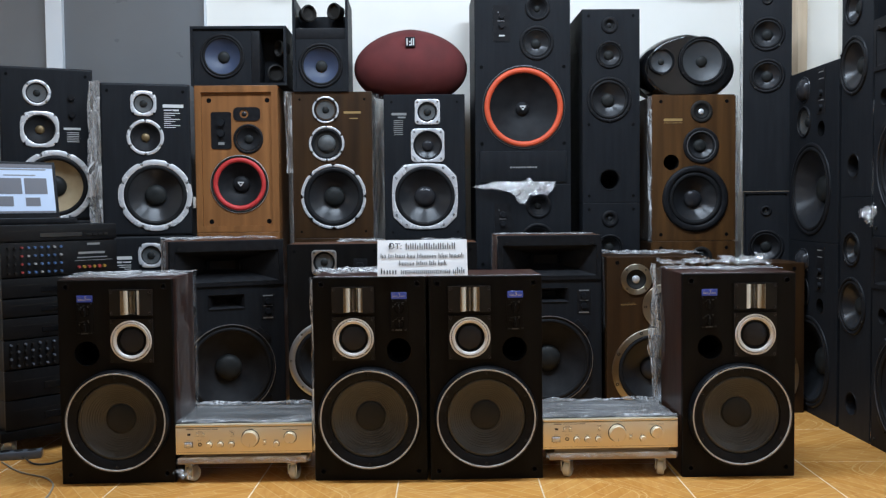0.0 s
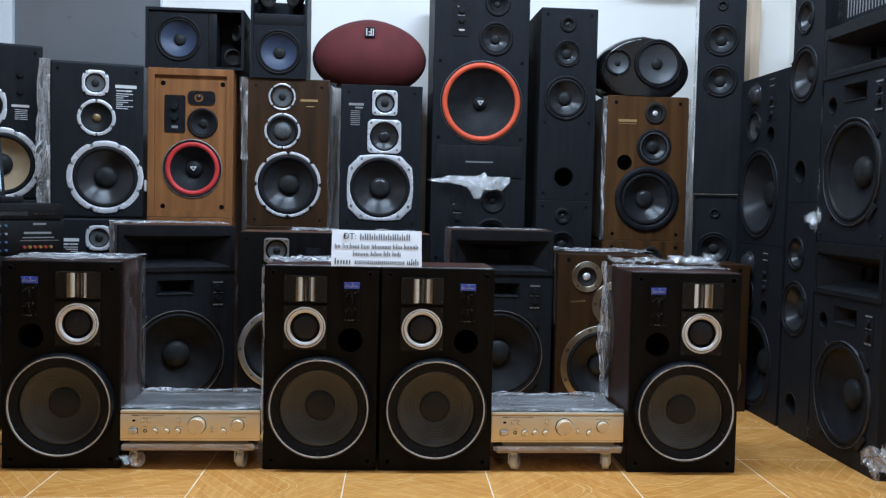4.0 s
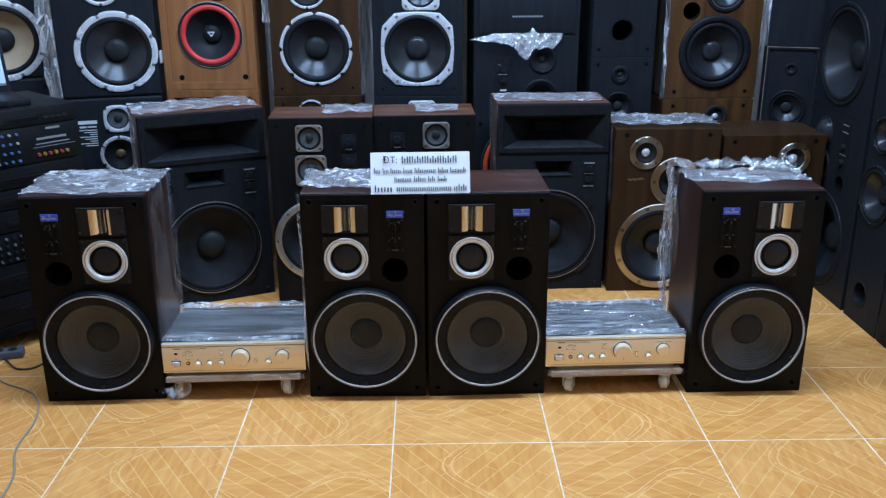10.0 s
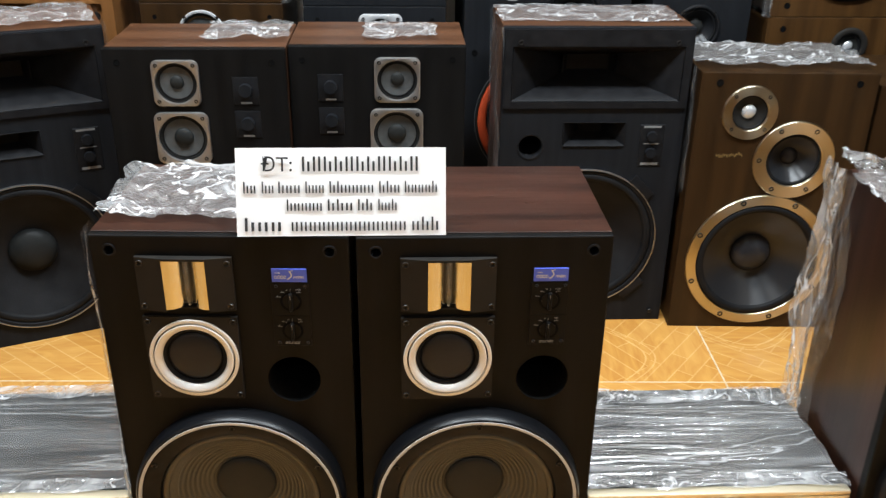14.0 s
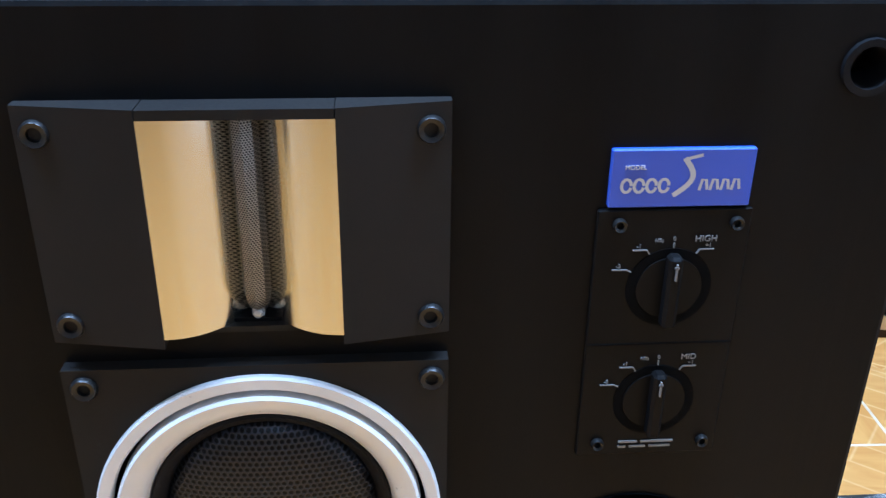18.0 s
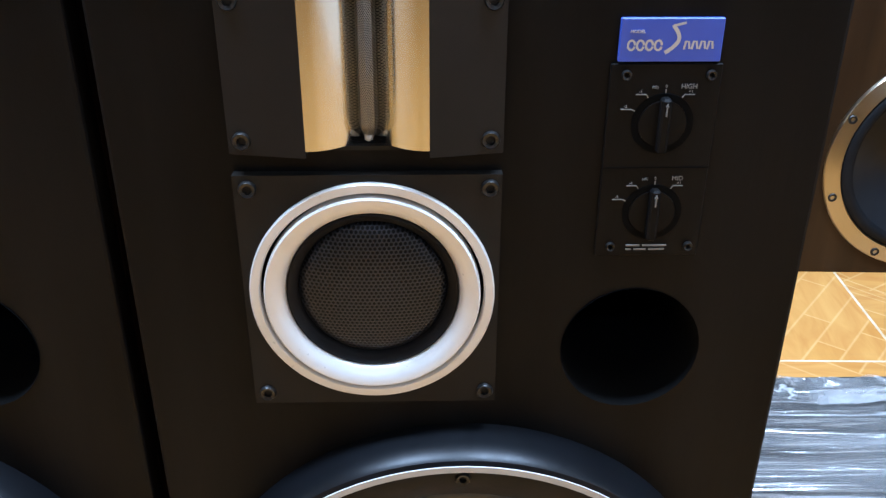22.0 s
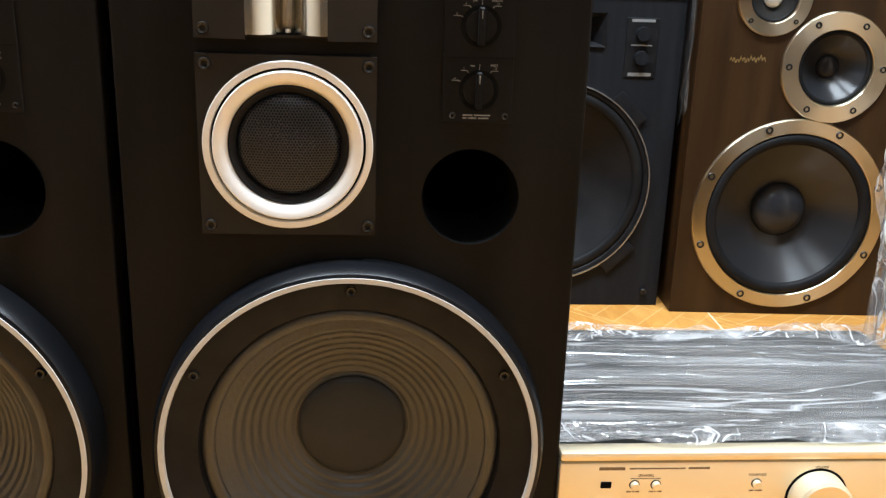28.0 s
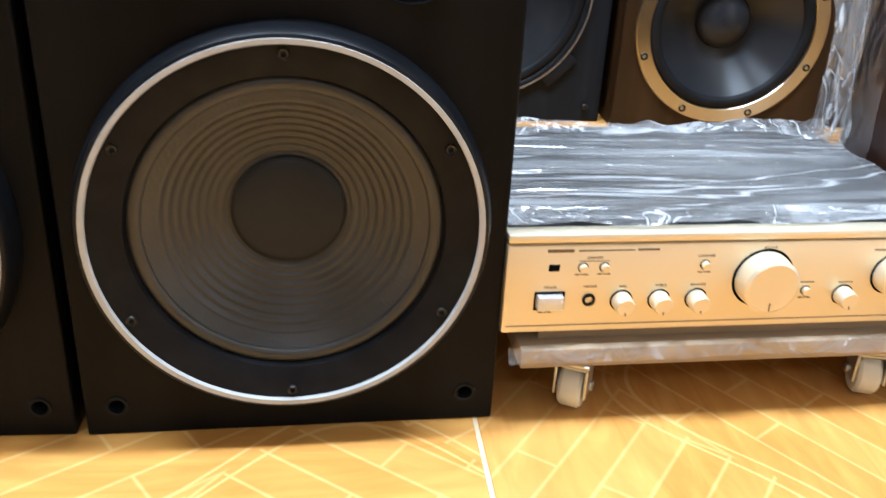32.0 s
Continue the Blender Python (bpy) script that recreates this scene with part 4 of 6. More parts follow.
def amplifier(m, label):
    W, H, D = 0.446, 0.0985, 0.300
    r = root("amplifier", m, label, "amplifier", "champagne amplifiers")
    part("case", rbox(0.004, W - 0.004, 0.006, D, 0.004, H - 0.004, 0.002), CASE, r)
    face = part("front_panel", rbox(0, W, -0.008, 0.006, 0, H - 0.010, 0.0025), CHAMPAGNE, r, "brushed champagne front panel")
    part("top_lip", rbox(0, W, -0.008, 0.012, H - 0.0085, H, 0.003), CHAMPAGNE, r)
    y = -0.008
    def turned(name, x, z, rad, length, mark=True, gap=0.0010):
        k = part(name, lathe([(rad * 1.02, 0.0), (rad * 0.98, -length * 0.9), (rad * 0.88, -length), (0, -length)], x, z, 32, y), CHAMPAGNE, face)
        # raised near-black ring paints the dark shade round a knob or button foot
        part("knob_shade_ring", lathe([(rad + gap, 0.0002), (rad + gap - 0.0003, -0.0006), (rad * 1.01, -0.0006)], x, z, 32, y), HOLE, face)
        if mark:
            bars(k, [(x - 0.0004, x + 0.0004, z - rad * 0.85, z - rad * 0.55)], y - length, PRINT_BROWN, "pointer_line")
    turned("volume_knob", 0.2440, 0.0515, 0.0270, 0.022, gap=0.0030)
    turned("selector_knob", 0.3745, 0.0525, 0.0192, 0.018, gap=0.0024)
    for x in (0.110, 0.146, 0.182, 0.329):
        turned("tone_knob", x, 0.0315, 0.0092, 0.015, gap=0.0016)
    for x, z in ((0.070, 0.066), (0.090, 0.066), (0.185, 0.0665), (0.290, 0.037)):
        turned("push_button", x, z, 0.004, 0.005, False)
    bars(face, [(x + d, x + d + w_, z, z + 0.0011) for x, z in ((0.063, 0.0585), (0.084, 0.0585), (0.179, 0.0585), (0.284, 0.0290), (0.033, 0.0205)) for d, w_ in ((0.0, 0.004), (0.0055, 0.0015), (0.008, 0.004))] + [(0.004, 0.442, 0.0068, 0.0074)], y, PRINT_BROWN)
    part("power_button", rbox(0.030, 0.054, y - 0.008, y + 0.001, 0.026, 0.040, 0.002), CHROME, face)
    part("power_surround", slab(rect_pts(0.028, 0.056, 0.024, 0.042), [rect_pts(0.0295, 0.0545, 0.0255, 0.0405)], y - 0.0012, y + 0.001), HOLE, face, smooth=False)
    part("remote_window", rbox(0.0385, 0.0485, y - 0.0012, y + 0.001, 0.0630, 0.0694, 0.0005, 1), HOLE, face)
    part("headphone_jack", lathe([(0.0062, 0.0), (0.006, -0.0018), (0.0038, -0.0018), (0.0034, 0.0), (0.003, 0.006), (0, 0.006)], 0.079, 0.033, 24, y), BLACK_PLASTIC, face)
    bars(face, [(0.036, 0.060, 0.0815, 0.0845), (0.064, 0.116, 0.0822, 0.0835), (0.119, 0.139, 0.0820, 0.0840)], y, PRINT_BROWN)
    for text, x, z in (("POWER", 0.042, 0.0455), ("PHONES", 0.079, 0.0455), ("BASS", 0.110, 0.0450), ("TREBLE", 0.146, 0.0450), ("BALANCE", 0.182, 0.0450), ("SPEAKERS", 0.080, 0.0745), ("LOUDNESS", 0.185, 0.0745), ("VOLUME", 0.2455, 0.0815)):
        words(face, text, x, z, y - 0.0002, 0.0024, PRINT_BROWN)
    bars(face, [(0.066, 0.094, 0.0722, 0.0728), (0.322, 0.336, 0.0445, 0.0454), (0.283, 0.297, 0.0455, 0.0464), (0.35, 0.40, 0.0775, 0.0788)], y, PRINT_BROWN)
    return r


def caster(parent, x, y, z, swivel=0.0):
    place = Matrix.Translation((x, y, 0)) @ Matrix.Rotation(radians(swivel), 4, "Z")
    side = Matrix.Rotation(radians(90), 3, "Z")
    fork = joined([rbox(-0.018, 0.018, -0.018, 0.018, z - 0.004, z, 0.001, 1), lathe_up(0.011, z - 0.010, z - 0.003), rbox(-0.0165, -0.0135, -0.012, 0.016, 0.020, z - 0.008, 0.001, 1), rbox(0.0135, 0.0165, -0.012, 0.016, 0.020, z - 0.008, 0.001, 1), rbox(-0.0165, 0.0165, -0.012, 0.016, z - 0.011, z - 0.008, 0.001, 1)])
    fork.transform(place)
    r = part("caster", fork, STEEL, parent)
    bm = lathe([(0.006, -0.011), (0.010, -0.0125), (0.022, -0.0115), (0.025, -0.008), (0.025, 0.008), (0.022, 0.0115), (0.010, 0.0125), (0.006, 0.011)], 0, 0, 28)
    bmesh.ops.rotate(bm, verts=bm.verts, cent=(0, 0, 0), matrix=side)
    bmesh.ops.translate(bm, verts=bm.verts, vec=(0, 0.010, 0.025))
    bm.transform(place)
    part("wheel", bm, CASTER, r, "cream nylon wheel")
    bm = lathe([(0, -0.019), (0.0055, -0.019), (0.0055, 0.019), (0, 0.019)], 0, 0, 12)
    bmesh.ops.rotate(bm, verts=bm.verts, cent=(0, 0, 0), matrix=side)
    bmesh.ops.translate(bm, verts=bm.verts, vec=(0, 0.010, 0.025))
    bm.transform(place)
    part("axle", bm, STEEL, r)


def lathe_up(r, z0, z1, seg=16):
    bm = lathe([(0, -z1), (r, -z1), (r, -z0), (0, -z0)], 0, 0, seg)
    bmesh.ops.rotate(bm, verts=bm.verts, cent=(0, 0, 0), matrix=Matrix.Rotation(radians(-90), 3, "X"))
    return bm


def dolly(m, w, d, top, ends):
    r = root("dolly", m, "low wheeled board wrapped in clear film", "dolly", "amplifier dollies")
    part("board", rbox(0, w, 0, d, 0.062, 0.082, 0.003), BOARD, r)
    part("batten", rbox(0.02, w - 0.02, 0.02, 0.06, 0.082, top, 0.001, 1), BOARD, r)
    part("batten", rbox(0.02, w - 0.02, d - 0.06, d - 0.02, 0.082, top, 0.001, 1), BOARD, r)
    for x in ends:
        for y in (0.022, d - 0.05):
            caster(r, x, y, 0.062, -18 if x > 0.2 else -30 if y < 0.1 else 55)
    return r


def crumple(nx, ny, place, amp, scale, seed, fold=(1, 1)):
    """A sheet of film: place(u, v) gives a point and the way in which it may stand off."""
    bm = bmesh.new()
    grid = []
    for j in range(ny + 1):
        row = []
        for i in range(nx + 1):
            p, n = place(i / nx, j / ny)
            q = Vector((p[0] * fold[0], p[1] * fold[1], p[2] * (fold[2] if len(fold) > 2 else 1))) * scale + Vector((seed * 7.1, seed * 3.3, seed))
            a = noise.noise(q) + 0.6 * noise.noise(q * 2.3) + 0.4 * abs(noise.noise(q * 5.1))
            row.append(bm.verts.new(Vector(p) + Vector(n) * (amp * (0.9 + a))))
        grid.append(row)
    for j in range(ny):
        for i in range(nx):
            bm.faces.new((grid[j][i], grid[j][i + 1], grid[j + 1][i + 1], grid[j + 1][i]))
    bmesh.ops.recalc_face_normals(bm, faces=bm.faces)
    return bm


def film(name, label, m, bm, material=None, group="stretch film"):
    ob = part(name, bm, material or FILM, None, angle=60)
    ob.matrix_basis = m
    return tagged(ob, label, "plastic film", group)


def top_film(m, x0, x1, y0, y1, z, amp=0.008, seed=1, scale=14, material=None, label="crinkled clear stretch film lying on a speaker top", n=(44, 26), droop=0.0, fold=(1, 1)):
    def place(u, v):
        e = min(u, 1 - u, v, 1 - v)
        wob = 0.012 * noise.noise((u * 6 + seed, v * 6, 0.3))
        x, y = x0 + (x1 - x0) * u, y0 + (y1 - y0) * v
        if e < 0.02:
            x += wob
            y += wob
        return (x, y, z + 0.0015 - (droop if v == 0 else 0)), (0, 0, 1)
    return film("stretch_film", label, m, crumple(n[0], n[1], place, amp, scale, seed, fold), material)


def side_film(m, y0, y1, z0, z1, x, out, amp=0.007, seed=1, scale=11, material=None, label="clear stretch film hanging down a speaker side", jag=0.05):
    def place(u, v):
        low = z0 + jag * (noise.noise((u * 5, seed, 0.2)) + 0.4)
        return (x + out * 0.002, y0 + (y1 - y0) * u, low + (z1 - low) * v), (out, 0, 0)
    return film("stretch_film", label, m, crumple(30, 40, place, amp, scale, seed, (1.6, 1.6, 0.35)), FILM_HANG_THICK if material is FILM_THICK else FILM_HANG)


A1, A2 = pose(-0.829, 0.032, 0.0925), pose(0.377, 0.004, 0.0965)
amplifier(A1, "champagne-gold amplifier under tight clear film on a dolly")
amplifier(A2, "champagne-gold amplifier under tight clear film on a dolly")
dolly(pose(-0.822, 0.016, 0), 0.42, 0.38, 0.0915, (0.039, 0.375))
dolly(pose(0.396, -0.012, 0), 0.42, 0.38, 0.0955, (0.060, 0.372))
for m, seed, back, tight in ((A1, 3, 0.298, FILM_SMOOTH), (A2, 4, 0.272, FILM_TIGHT)):
    top_film(m, -0.001, 0.447, 0.0135, back, 0.0950, 0.0040, seed, 9, tight, "clear stretch film pulled tight over an amplifier", (60, 90), fold=(0.25, 1.3))
    for k, (ya, yb) in enumerate(((0.0040, 0.034), (back - 0.030, back + 0.012))):
        top_film(m, -0.006, 0.452, ya, yb, 0.0975, 0.0040 + 0.003 * k, seed + 8 + k, 26, FILM_THICK, "bunched edge of stretch film on an amplifier", (70, 8), fold=(0.6, 1.2))
    def skirt(u, v):
        return (0.006 + 0.436 * u, -0.021 + 0.004 * v, -0.024 + 0.014 * v), (0, -1, 0)
    film("stretch_film", "clear stretch film round a dolly board", m, crumple(50, 6, skirt, 0.0028, 24, seed, (0.5, 1)), FILM)


# ---- printed sheet ----
def printed_sheet():
    r = root("printed_sheet", pose(-0.160, 0.003, 0.6722, -19, 0, 0), "white paper sheet with lines of black print", "sign")
    W, H = 0.294, 0.124
    bm = bmesh.new()
    g = [[bm.verts.new((W * i / 24, 0.004 * math.sin(math.pi * i / 24) * (j / 6) + 0.0015 * noise.noise((i * 0.4, j * 0.5, 1)), H * j / 6)) for i in range(25)] for j in range(7)]
    for j in range(6):
        for i in range(24):
            bm.faces.new((g[j][i], g[j][i + 1], g[j + 1][i + 1], g[j + 1][i]))
    part("paper", bm, PAPER, r)
    dice = random.Random(5)
    words(r, "\u0110T:", 0.197 * W, 0.0915, -0.0026, 0.0205, INK)
    for cz, hh, groups in ((0.1015, 0.0205, ((0.31, 0.877, 11),)),
                           (0.0690, 0.0160, ((0.033, 0.10, 2), (0.12, 0.185, 2), (0.197, 0.31, 3), (0.326, 0.423, 3), (0.44, 0.66, 6), (0.677, 0.785, 3), (0.80, 0.964, 5))),
                           (0.0440, 0.0160, ((0.236, 0.413, 5), (0.43, 0.56, 3), (0.574, 0.654, 2), (0.672, 0.77, 3))),
                           (0.0170, 0.0190, ((0.033, 0.223, 3), (0.256, 0.815, 13), (0.833, 0.972, 3)))):
        ink = []
        for a, b, count in groups:
            slot = (b - a) * W / count
            for k in range(count):
                tall = cz > 0.09 or k == 0 and cz > 0.03 or dice.random() < 0.2
                for at, wide in ((0.10, 0.20), (0.58, 0.20)):
                    x0 = a * W + slot * (k + at)
                    top = 0.5 if tall and (at < 0.5 or k % 3 == 1 and cz > 0.09) else 0.16
                    y = 0.004 * math.sin(math.pi * x0 / W) * (cz / H) - 0.0026
                    ink.append(rbox(x0, x0 + slot * wide, y, y + 0.0012, cz - hh * 0.5, cz + hh * top, 0))
        part("printed_line", joined(ink), INK, r, smooth=False)


printed_sheet()


# ---- other speaker models ----
def circ(*list_):
    return [circle_pts(x, z, r, 36) for x, z, r in list_]


def dia(m, H, label, tan=False, lift=0.0, mirror=False):
    W, D = 0.379, 0.34
    t, k, w = ((0.150, 0.556), (0.158, 0.398), (0.215, 0.150)) if tan else ((0.181, 0.582), (0.186, 0.434), (0.223, 0.178))
    t, k, w = [(W - x if mirror else x, z + lift) for x, z in (t, k, w)]
    span = (lambda p, q, *rest: (W - q, W - p, *rest)) if mirror else (lambda *four: four)
    r = cabinet("loudspeaker", W, H, D, m, label, BLACK_VINYL, BLACK_VINYL, circ((*t, 0.040), (*k, 0.058), (*w, 0.136)), "stacked black monitor speakers", chamfer=0.010)
    driver(r, "tweeter", *t, 0.058, CHROME, GREY_DOME, CAP, 0.24, 0.08, 0.26, 0.05, bolts=4, label="tweeter in a chrome ring") if tan else driver(r, "tweeter", *t, 0.055, CHROME, GREY_DOME, CAP, 0.24, 0.08, 0.30, 0.05, "notched", bolts=4)
    driver(r, "midrange", *k, 0.079, CHROME, CONE, GOLD_DOME, 0.19, 0.10, 0.24, 0.22, "notched" if tan else "scalloped", bolts=4 if tan else 6, bolt_turn=30, label="midrange in a chrome frame")
    driver(r, "woofer", *w, 0.158, CHROME, CONE_TAN if tan else CONE_SHINY, CAP, 0.155, 0.12, 0.30, 0.26, "scalloped", bolts=8, bolt_turn=22.5, bolt_r=0.0055, seg=72, label="woofer in a bright cast frame")
    if tan:
        for z in (0.54, 0.465):
            part("level_knob", lathe([(0.014, 0.0), (0.013, -0.012), (0, -0.012)], W - 0.29 if mirror else 0.29, z + lift, 24), BLACK_PLASTIC, r)
        bars(r, [span(*box) for box in [(0.255, 0.325, 0.398 + lift, 0.408 + lift)] + [(0.268, 0.318, 0.385 - k_ * 0.008 + lift, 0.3875 - k_ * 0.008 + lift) for k_ in range(6)]], 0, PRINT)
    else:
        bars(r, [span(*box) for box in [(0.262, 0.350, 0.566 + lift, 0.580 + lift), (0.266, 0.30, 0.552 + lift, 0.557 + lift), (0.304, 0.33, 0.551 + lift, 0.558 + lift)] + [(0.266, 0.335 - 0.02 * (k_ % 3), 0.540 - k_ * 0.009 + lift, 0.543 - k_ * 0.009 + lift) for k_ in range(8)]], 0, PRINT)
    sockets(r, [(0.03, H - 0.035), (0.349, H - 0.035)], 0.005)
    return r


def teak(m, H, lift=0.0):
    W, D, rim = 0.377, 0.30, 0.030
    w, k = (0.196, 0.221 + lift), (0.239, 0.426 + lift)
    r = cabinet("loudspeaker", W, H, D, m, "golden teak speaker with a red-ringed woofer", TEAK, TEAK, circ((*w, 0.112), (*k, 0.055)), "stacked wooden speakers", rim=rim, recess=0.014)
    wf = driver(r, "woofer", *w, 0.130, PLATE, CONE, CONE, 0.07, 0.16, 0.30, 0.34, roll_mat=RED, label="woofer with a red foam surround", seg=56)
    part("rim_line", lathe([(0.1325, 0.001), (0.1325, -0.0045), (0.1300, -0.0050), (0.1300, -0.001)], *w, 56), SATIN, wf)
    part("cap_mark", slab([(w[0] - 0.016, w[1] + 0.011), (w[0], w[1] - 0.011), (w[0] + 0.016, w[1] + 0.011)], [[(w[0] - 0.008, w[1] + 0.006), (w[0], w[1] - 0.004), (w[0] + 0.008, w[1] + 0.006)]], 0.0215, 0.024), PRINT, r, smooth=False)
    driver(r, "midrange", *k, 0.068, BLACK_PLASTIC, CONE, CAP, 0.18, 0.1, 0.3, 0.2)
    p = part("control_plate", slab(round_rect(0.071, 0.163, 0.381 + lift, 0.549 + lift, 0.010), [], -0.003, 0.002), BLACK_PLASTIC, r)
    for z in (0.500, 0.452):
        part("level_knob", lathe([(0.017, 0.0), (0.016, -0.012), (0, -0.012)], 0.117, z + lift, 24, -0.003), BLACK_VINYL, p)
    bars(p, [(0.103, 0.131, 0.400 + lift, 0.412 + lift)], -0.003, PRINT_DIM)
    q = part("tweeter", slab(round_rect(0.173, 0.295, 0.508 + lift, 0.570 + lift, 0.020), circ((0.222, 0.540 + lift, 0.020)), -0.004, 0.002), BLACK_PLASTIC, r)
    part("dome", lathe([(0.021, 0.004), (0.015, 0.001)] + dome(0.012, 0.008, 0.001), 0.222, 0.540 + lift, 24), CAP_SHINY, q)
    sockets(r, [(0.064, 0.601 + lift), (0.327, 0.601 + lift), (0.066, 0.05 + lift), (0.327, 0.05 + lift)], 0.008)
    return r


def studio(m, H, label, brown, lift=0.0):
    """Three-way studio speaker in brown veneer or in black."""
    W, D = (0.367, 0.33) if brown else (0.372, 0.33)
    t, k, w = ((0.154, 0.587), (0.157, 0.433), (0.185, 0.191)) if brown else ((0.200, 0.581), (0.200, 0.428), (0.185, 0.194))
    t, k, w = [(x, z + lift) for x, z in (t, k, w)]
    skin = WALNUT_D if brown else BLACK_VINYL
    r = cabinet("loudspeaker", W, H, D, m, label, skin, skin, circ((*t, 0.042), (*k, 0.06), (*w, 0.125)), "stacked studio speakers")
    if brown:
        driver(r, "tweeter", *t, 0.061, CHROME, GREY_DOME, CAP, 0.13, 0.12, 0.26, 0.06, "scalloped", bolts=4, bolt_turn=45)
        driver(r, "midrange", *k, 0.081, CHROME, PLATE, GREY_DOME, 0.13, 0.16, 0.50, 0.06, "scalloped", bolts=6, bolt_turn=30)
        driver(r, "woofer", *w, 0.150, CHROME, CONE_SHINY, CAP, 0.095, 0.16, 0.32, 0.30, "scalloped", bolts=8, bolt_turn=0, bolt_r=0.006, seg=72, label="woofer in a bright ring")
        bars(r, [(0.236, 0.314, 0.569 + lift, 0.579 + lift), (0.262, 0.30, 0.545 + lift, 0.549 + lift)], 0, PRINT_GOLD)
    else:
        driver(r, "tweeter", *t, 0.058, CHROME, GREY_DOME, CAP, 0.22, 0.14, 0.30, 0.05, "square", bolts=4)
        driver(r, "midrange", *k, 0.077, CHROME, CONE_SHINY, CAP_SHINY, 0.14, 0.12, 0.34, 0.18, "square", bolts=4)
        driver(r, "woofer", *w, 0.152, CHROME, CONE_SHINY, CAP_SHINY, 0.095, 0.12, 0.32, 0.30, "octagon", bolts=8, bolt_r=0.0055, seg=56, label="woofer in an eight-sided bright plate")
        bars(r, [(0.036, 0.104, 0.566 + lift, 0.577 + lift), (0.065, 0.100, 0.553 + lift, 0.560 + lift)] + [(0.045, 0.088, 0.540 - k_ * 0.009 + lift, 0.543 - k_ * 0.009 + lift) for k_ in range(8)], 0, PRINT_DIM)
    sockets(r, [(0.036, H - 0.035), (W - 0.036, H - 0.035), (0.036, 0.03 + lift), (W - 0.036, 0.03 + lift)], 0.004)
    return r


def big_tower(m, H, lift=0.0):
    W, D = 0.44, 0.4
    t, k, w = [(x, z + lift) for x, z in ((0.290, 0.808), (0.285, 0.649), (0.224, 0.356))]
    r = cabinet("loudspeaker", W, H, D, m, "tall black speaker with an orange-ringed woofer", BLACK_VINYL, BLACK_VINYL, circ((*t, 0.042), (*k, 0.062), (*w, 0.165)), "stacked tall black speakers")
    driver(r, "tweeter", *t, 0.058, BLACK_PLASTIC, CONE, CAP, 0.25, 0.08, 0.26, 0.35, label="small black horn tweeter")
    driver(r, "midrange", *k, 0.080, BLACK_PLASTIC, CONE_SHINY, CAP, 0.2, 0.1, 0.28, 0.3)
    w_ = driver(r, "woofer", *w, 0.188, PLATE, CONE, CONE, 0.035, 0.125, 0.17, 0.34, roll_mat=ORANGE, seg=64, proud=0.004, label="woofer with an orange foam surround")
    part("rim_line", lathe([(0.1905, 0.001), (0.1905, -0.0035), (0.1885, -0.0040), (0.1885, -0.001)], *w, 64), PLATE_LIGHT, w_)
    part("cap_mark", slab([(w[0] - 0.016, w[1] + 0.011), (w[0], w[1] - 0.011), (w[0] + 0.016, w[1] + 0.011)], [[(w[0] - 0.008, w[1] + 0.006), (w[0], w[1] - 0.004), (w[0] + 0.008, w[1] + 0.006)]], 0.0315, 0.034), PRINT, r, smooth=False)
    p = part("control_plate", slab(round_rect(0.085, 0.163, 0.655 + lift, 0.820 + lift, 0.006), [], -0.003, 0.002), BLACK_PLASTIC, r)
    for z in (0.77, 0.728):
        part("level_knob", lathe([(0.013, 0.0), (0.012, -0.012), (0, -0.012)], 0.124, z + lift, 20, -0.003), BLACK_VINYL, p)
    bars(p, [(0.112, 0.138, 0.679 + lift, 0.686 + lift), (0.104, 0.112, 0.788 + lift, 0.790 + lift), (0.104, 0.140, 0.748 + lift, 0.750 + lift)], -0.003, PRINT)
    part("plinth_panel", rbox(0.02, W - 0.02, -0.006, 0.003, 0.012 + lift, 0.155 + lift, 0.003), BLACK_VINYL, r)
    bars(r, [(0.158 + k_ * 0.0128, 0.168 + k_ * 0.0128, 0.077 + lift, 0.084 + lift) for k_ in range(10)], -0.006, PRINT_DIM)
    sockets(r, [(0.03, 0.54 + lift), (0.41, 0.54 + lift), (0.03, 0.19 + lift), (0.41, 0.19 + lift)], 0.006)
    return r


def slim_tower(m, H, lift=0.0):
    W, D = 0.265, 0.36
    u = [(0.126, 0.812, 0.039), (0.126, 0.678, 0.063), (0.124, 0.474, 0.104), (0.126, 0.108, 0.052)]
    u = [(x, z + lift, q) for x, z, q in u]
    r = cabinet("loudspeaker", W, H, D, m, "slim black floor speaker with a round port", BLACK_VINYL, BLACK_VINYL, circ(*[(x, z, q * 0.84) for x, z, q in u]), "stacked slim black speakers")
    driver(r, "tweeter", *u[0], BLACK_PLASTIC, CAP, CAP_SHINY, 0.45, 0.1, 0.3, 0.1)
    driver(r, "midrange", *u[1], BLACK_PLASTIC, CONE_SHINY, CAP, 0.16, 0.12, 0.36, 0.3, bolts=4)
    driver(r, "woofer", *u[2], BLACK_PLASTIC, CONE_SHINY, CAP, 0.14, 0.14, 0.3, 0.3, bolts=6)
    port(r, u[3][0], u[3][1], 0.0435)
    sockets(r, [(x, z + lift) for x in (0.03, 0.235) for z in (0.855, 0.36, 0.033)], 0.005)
    return r


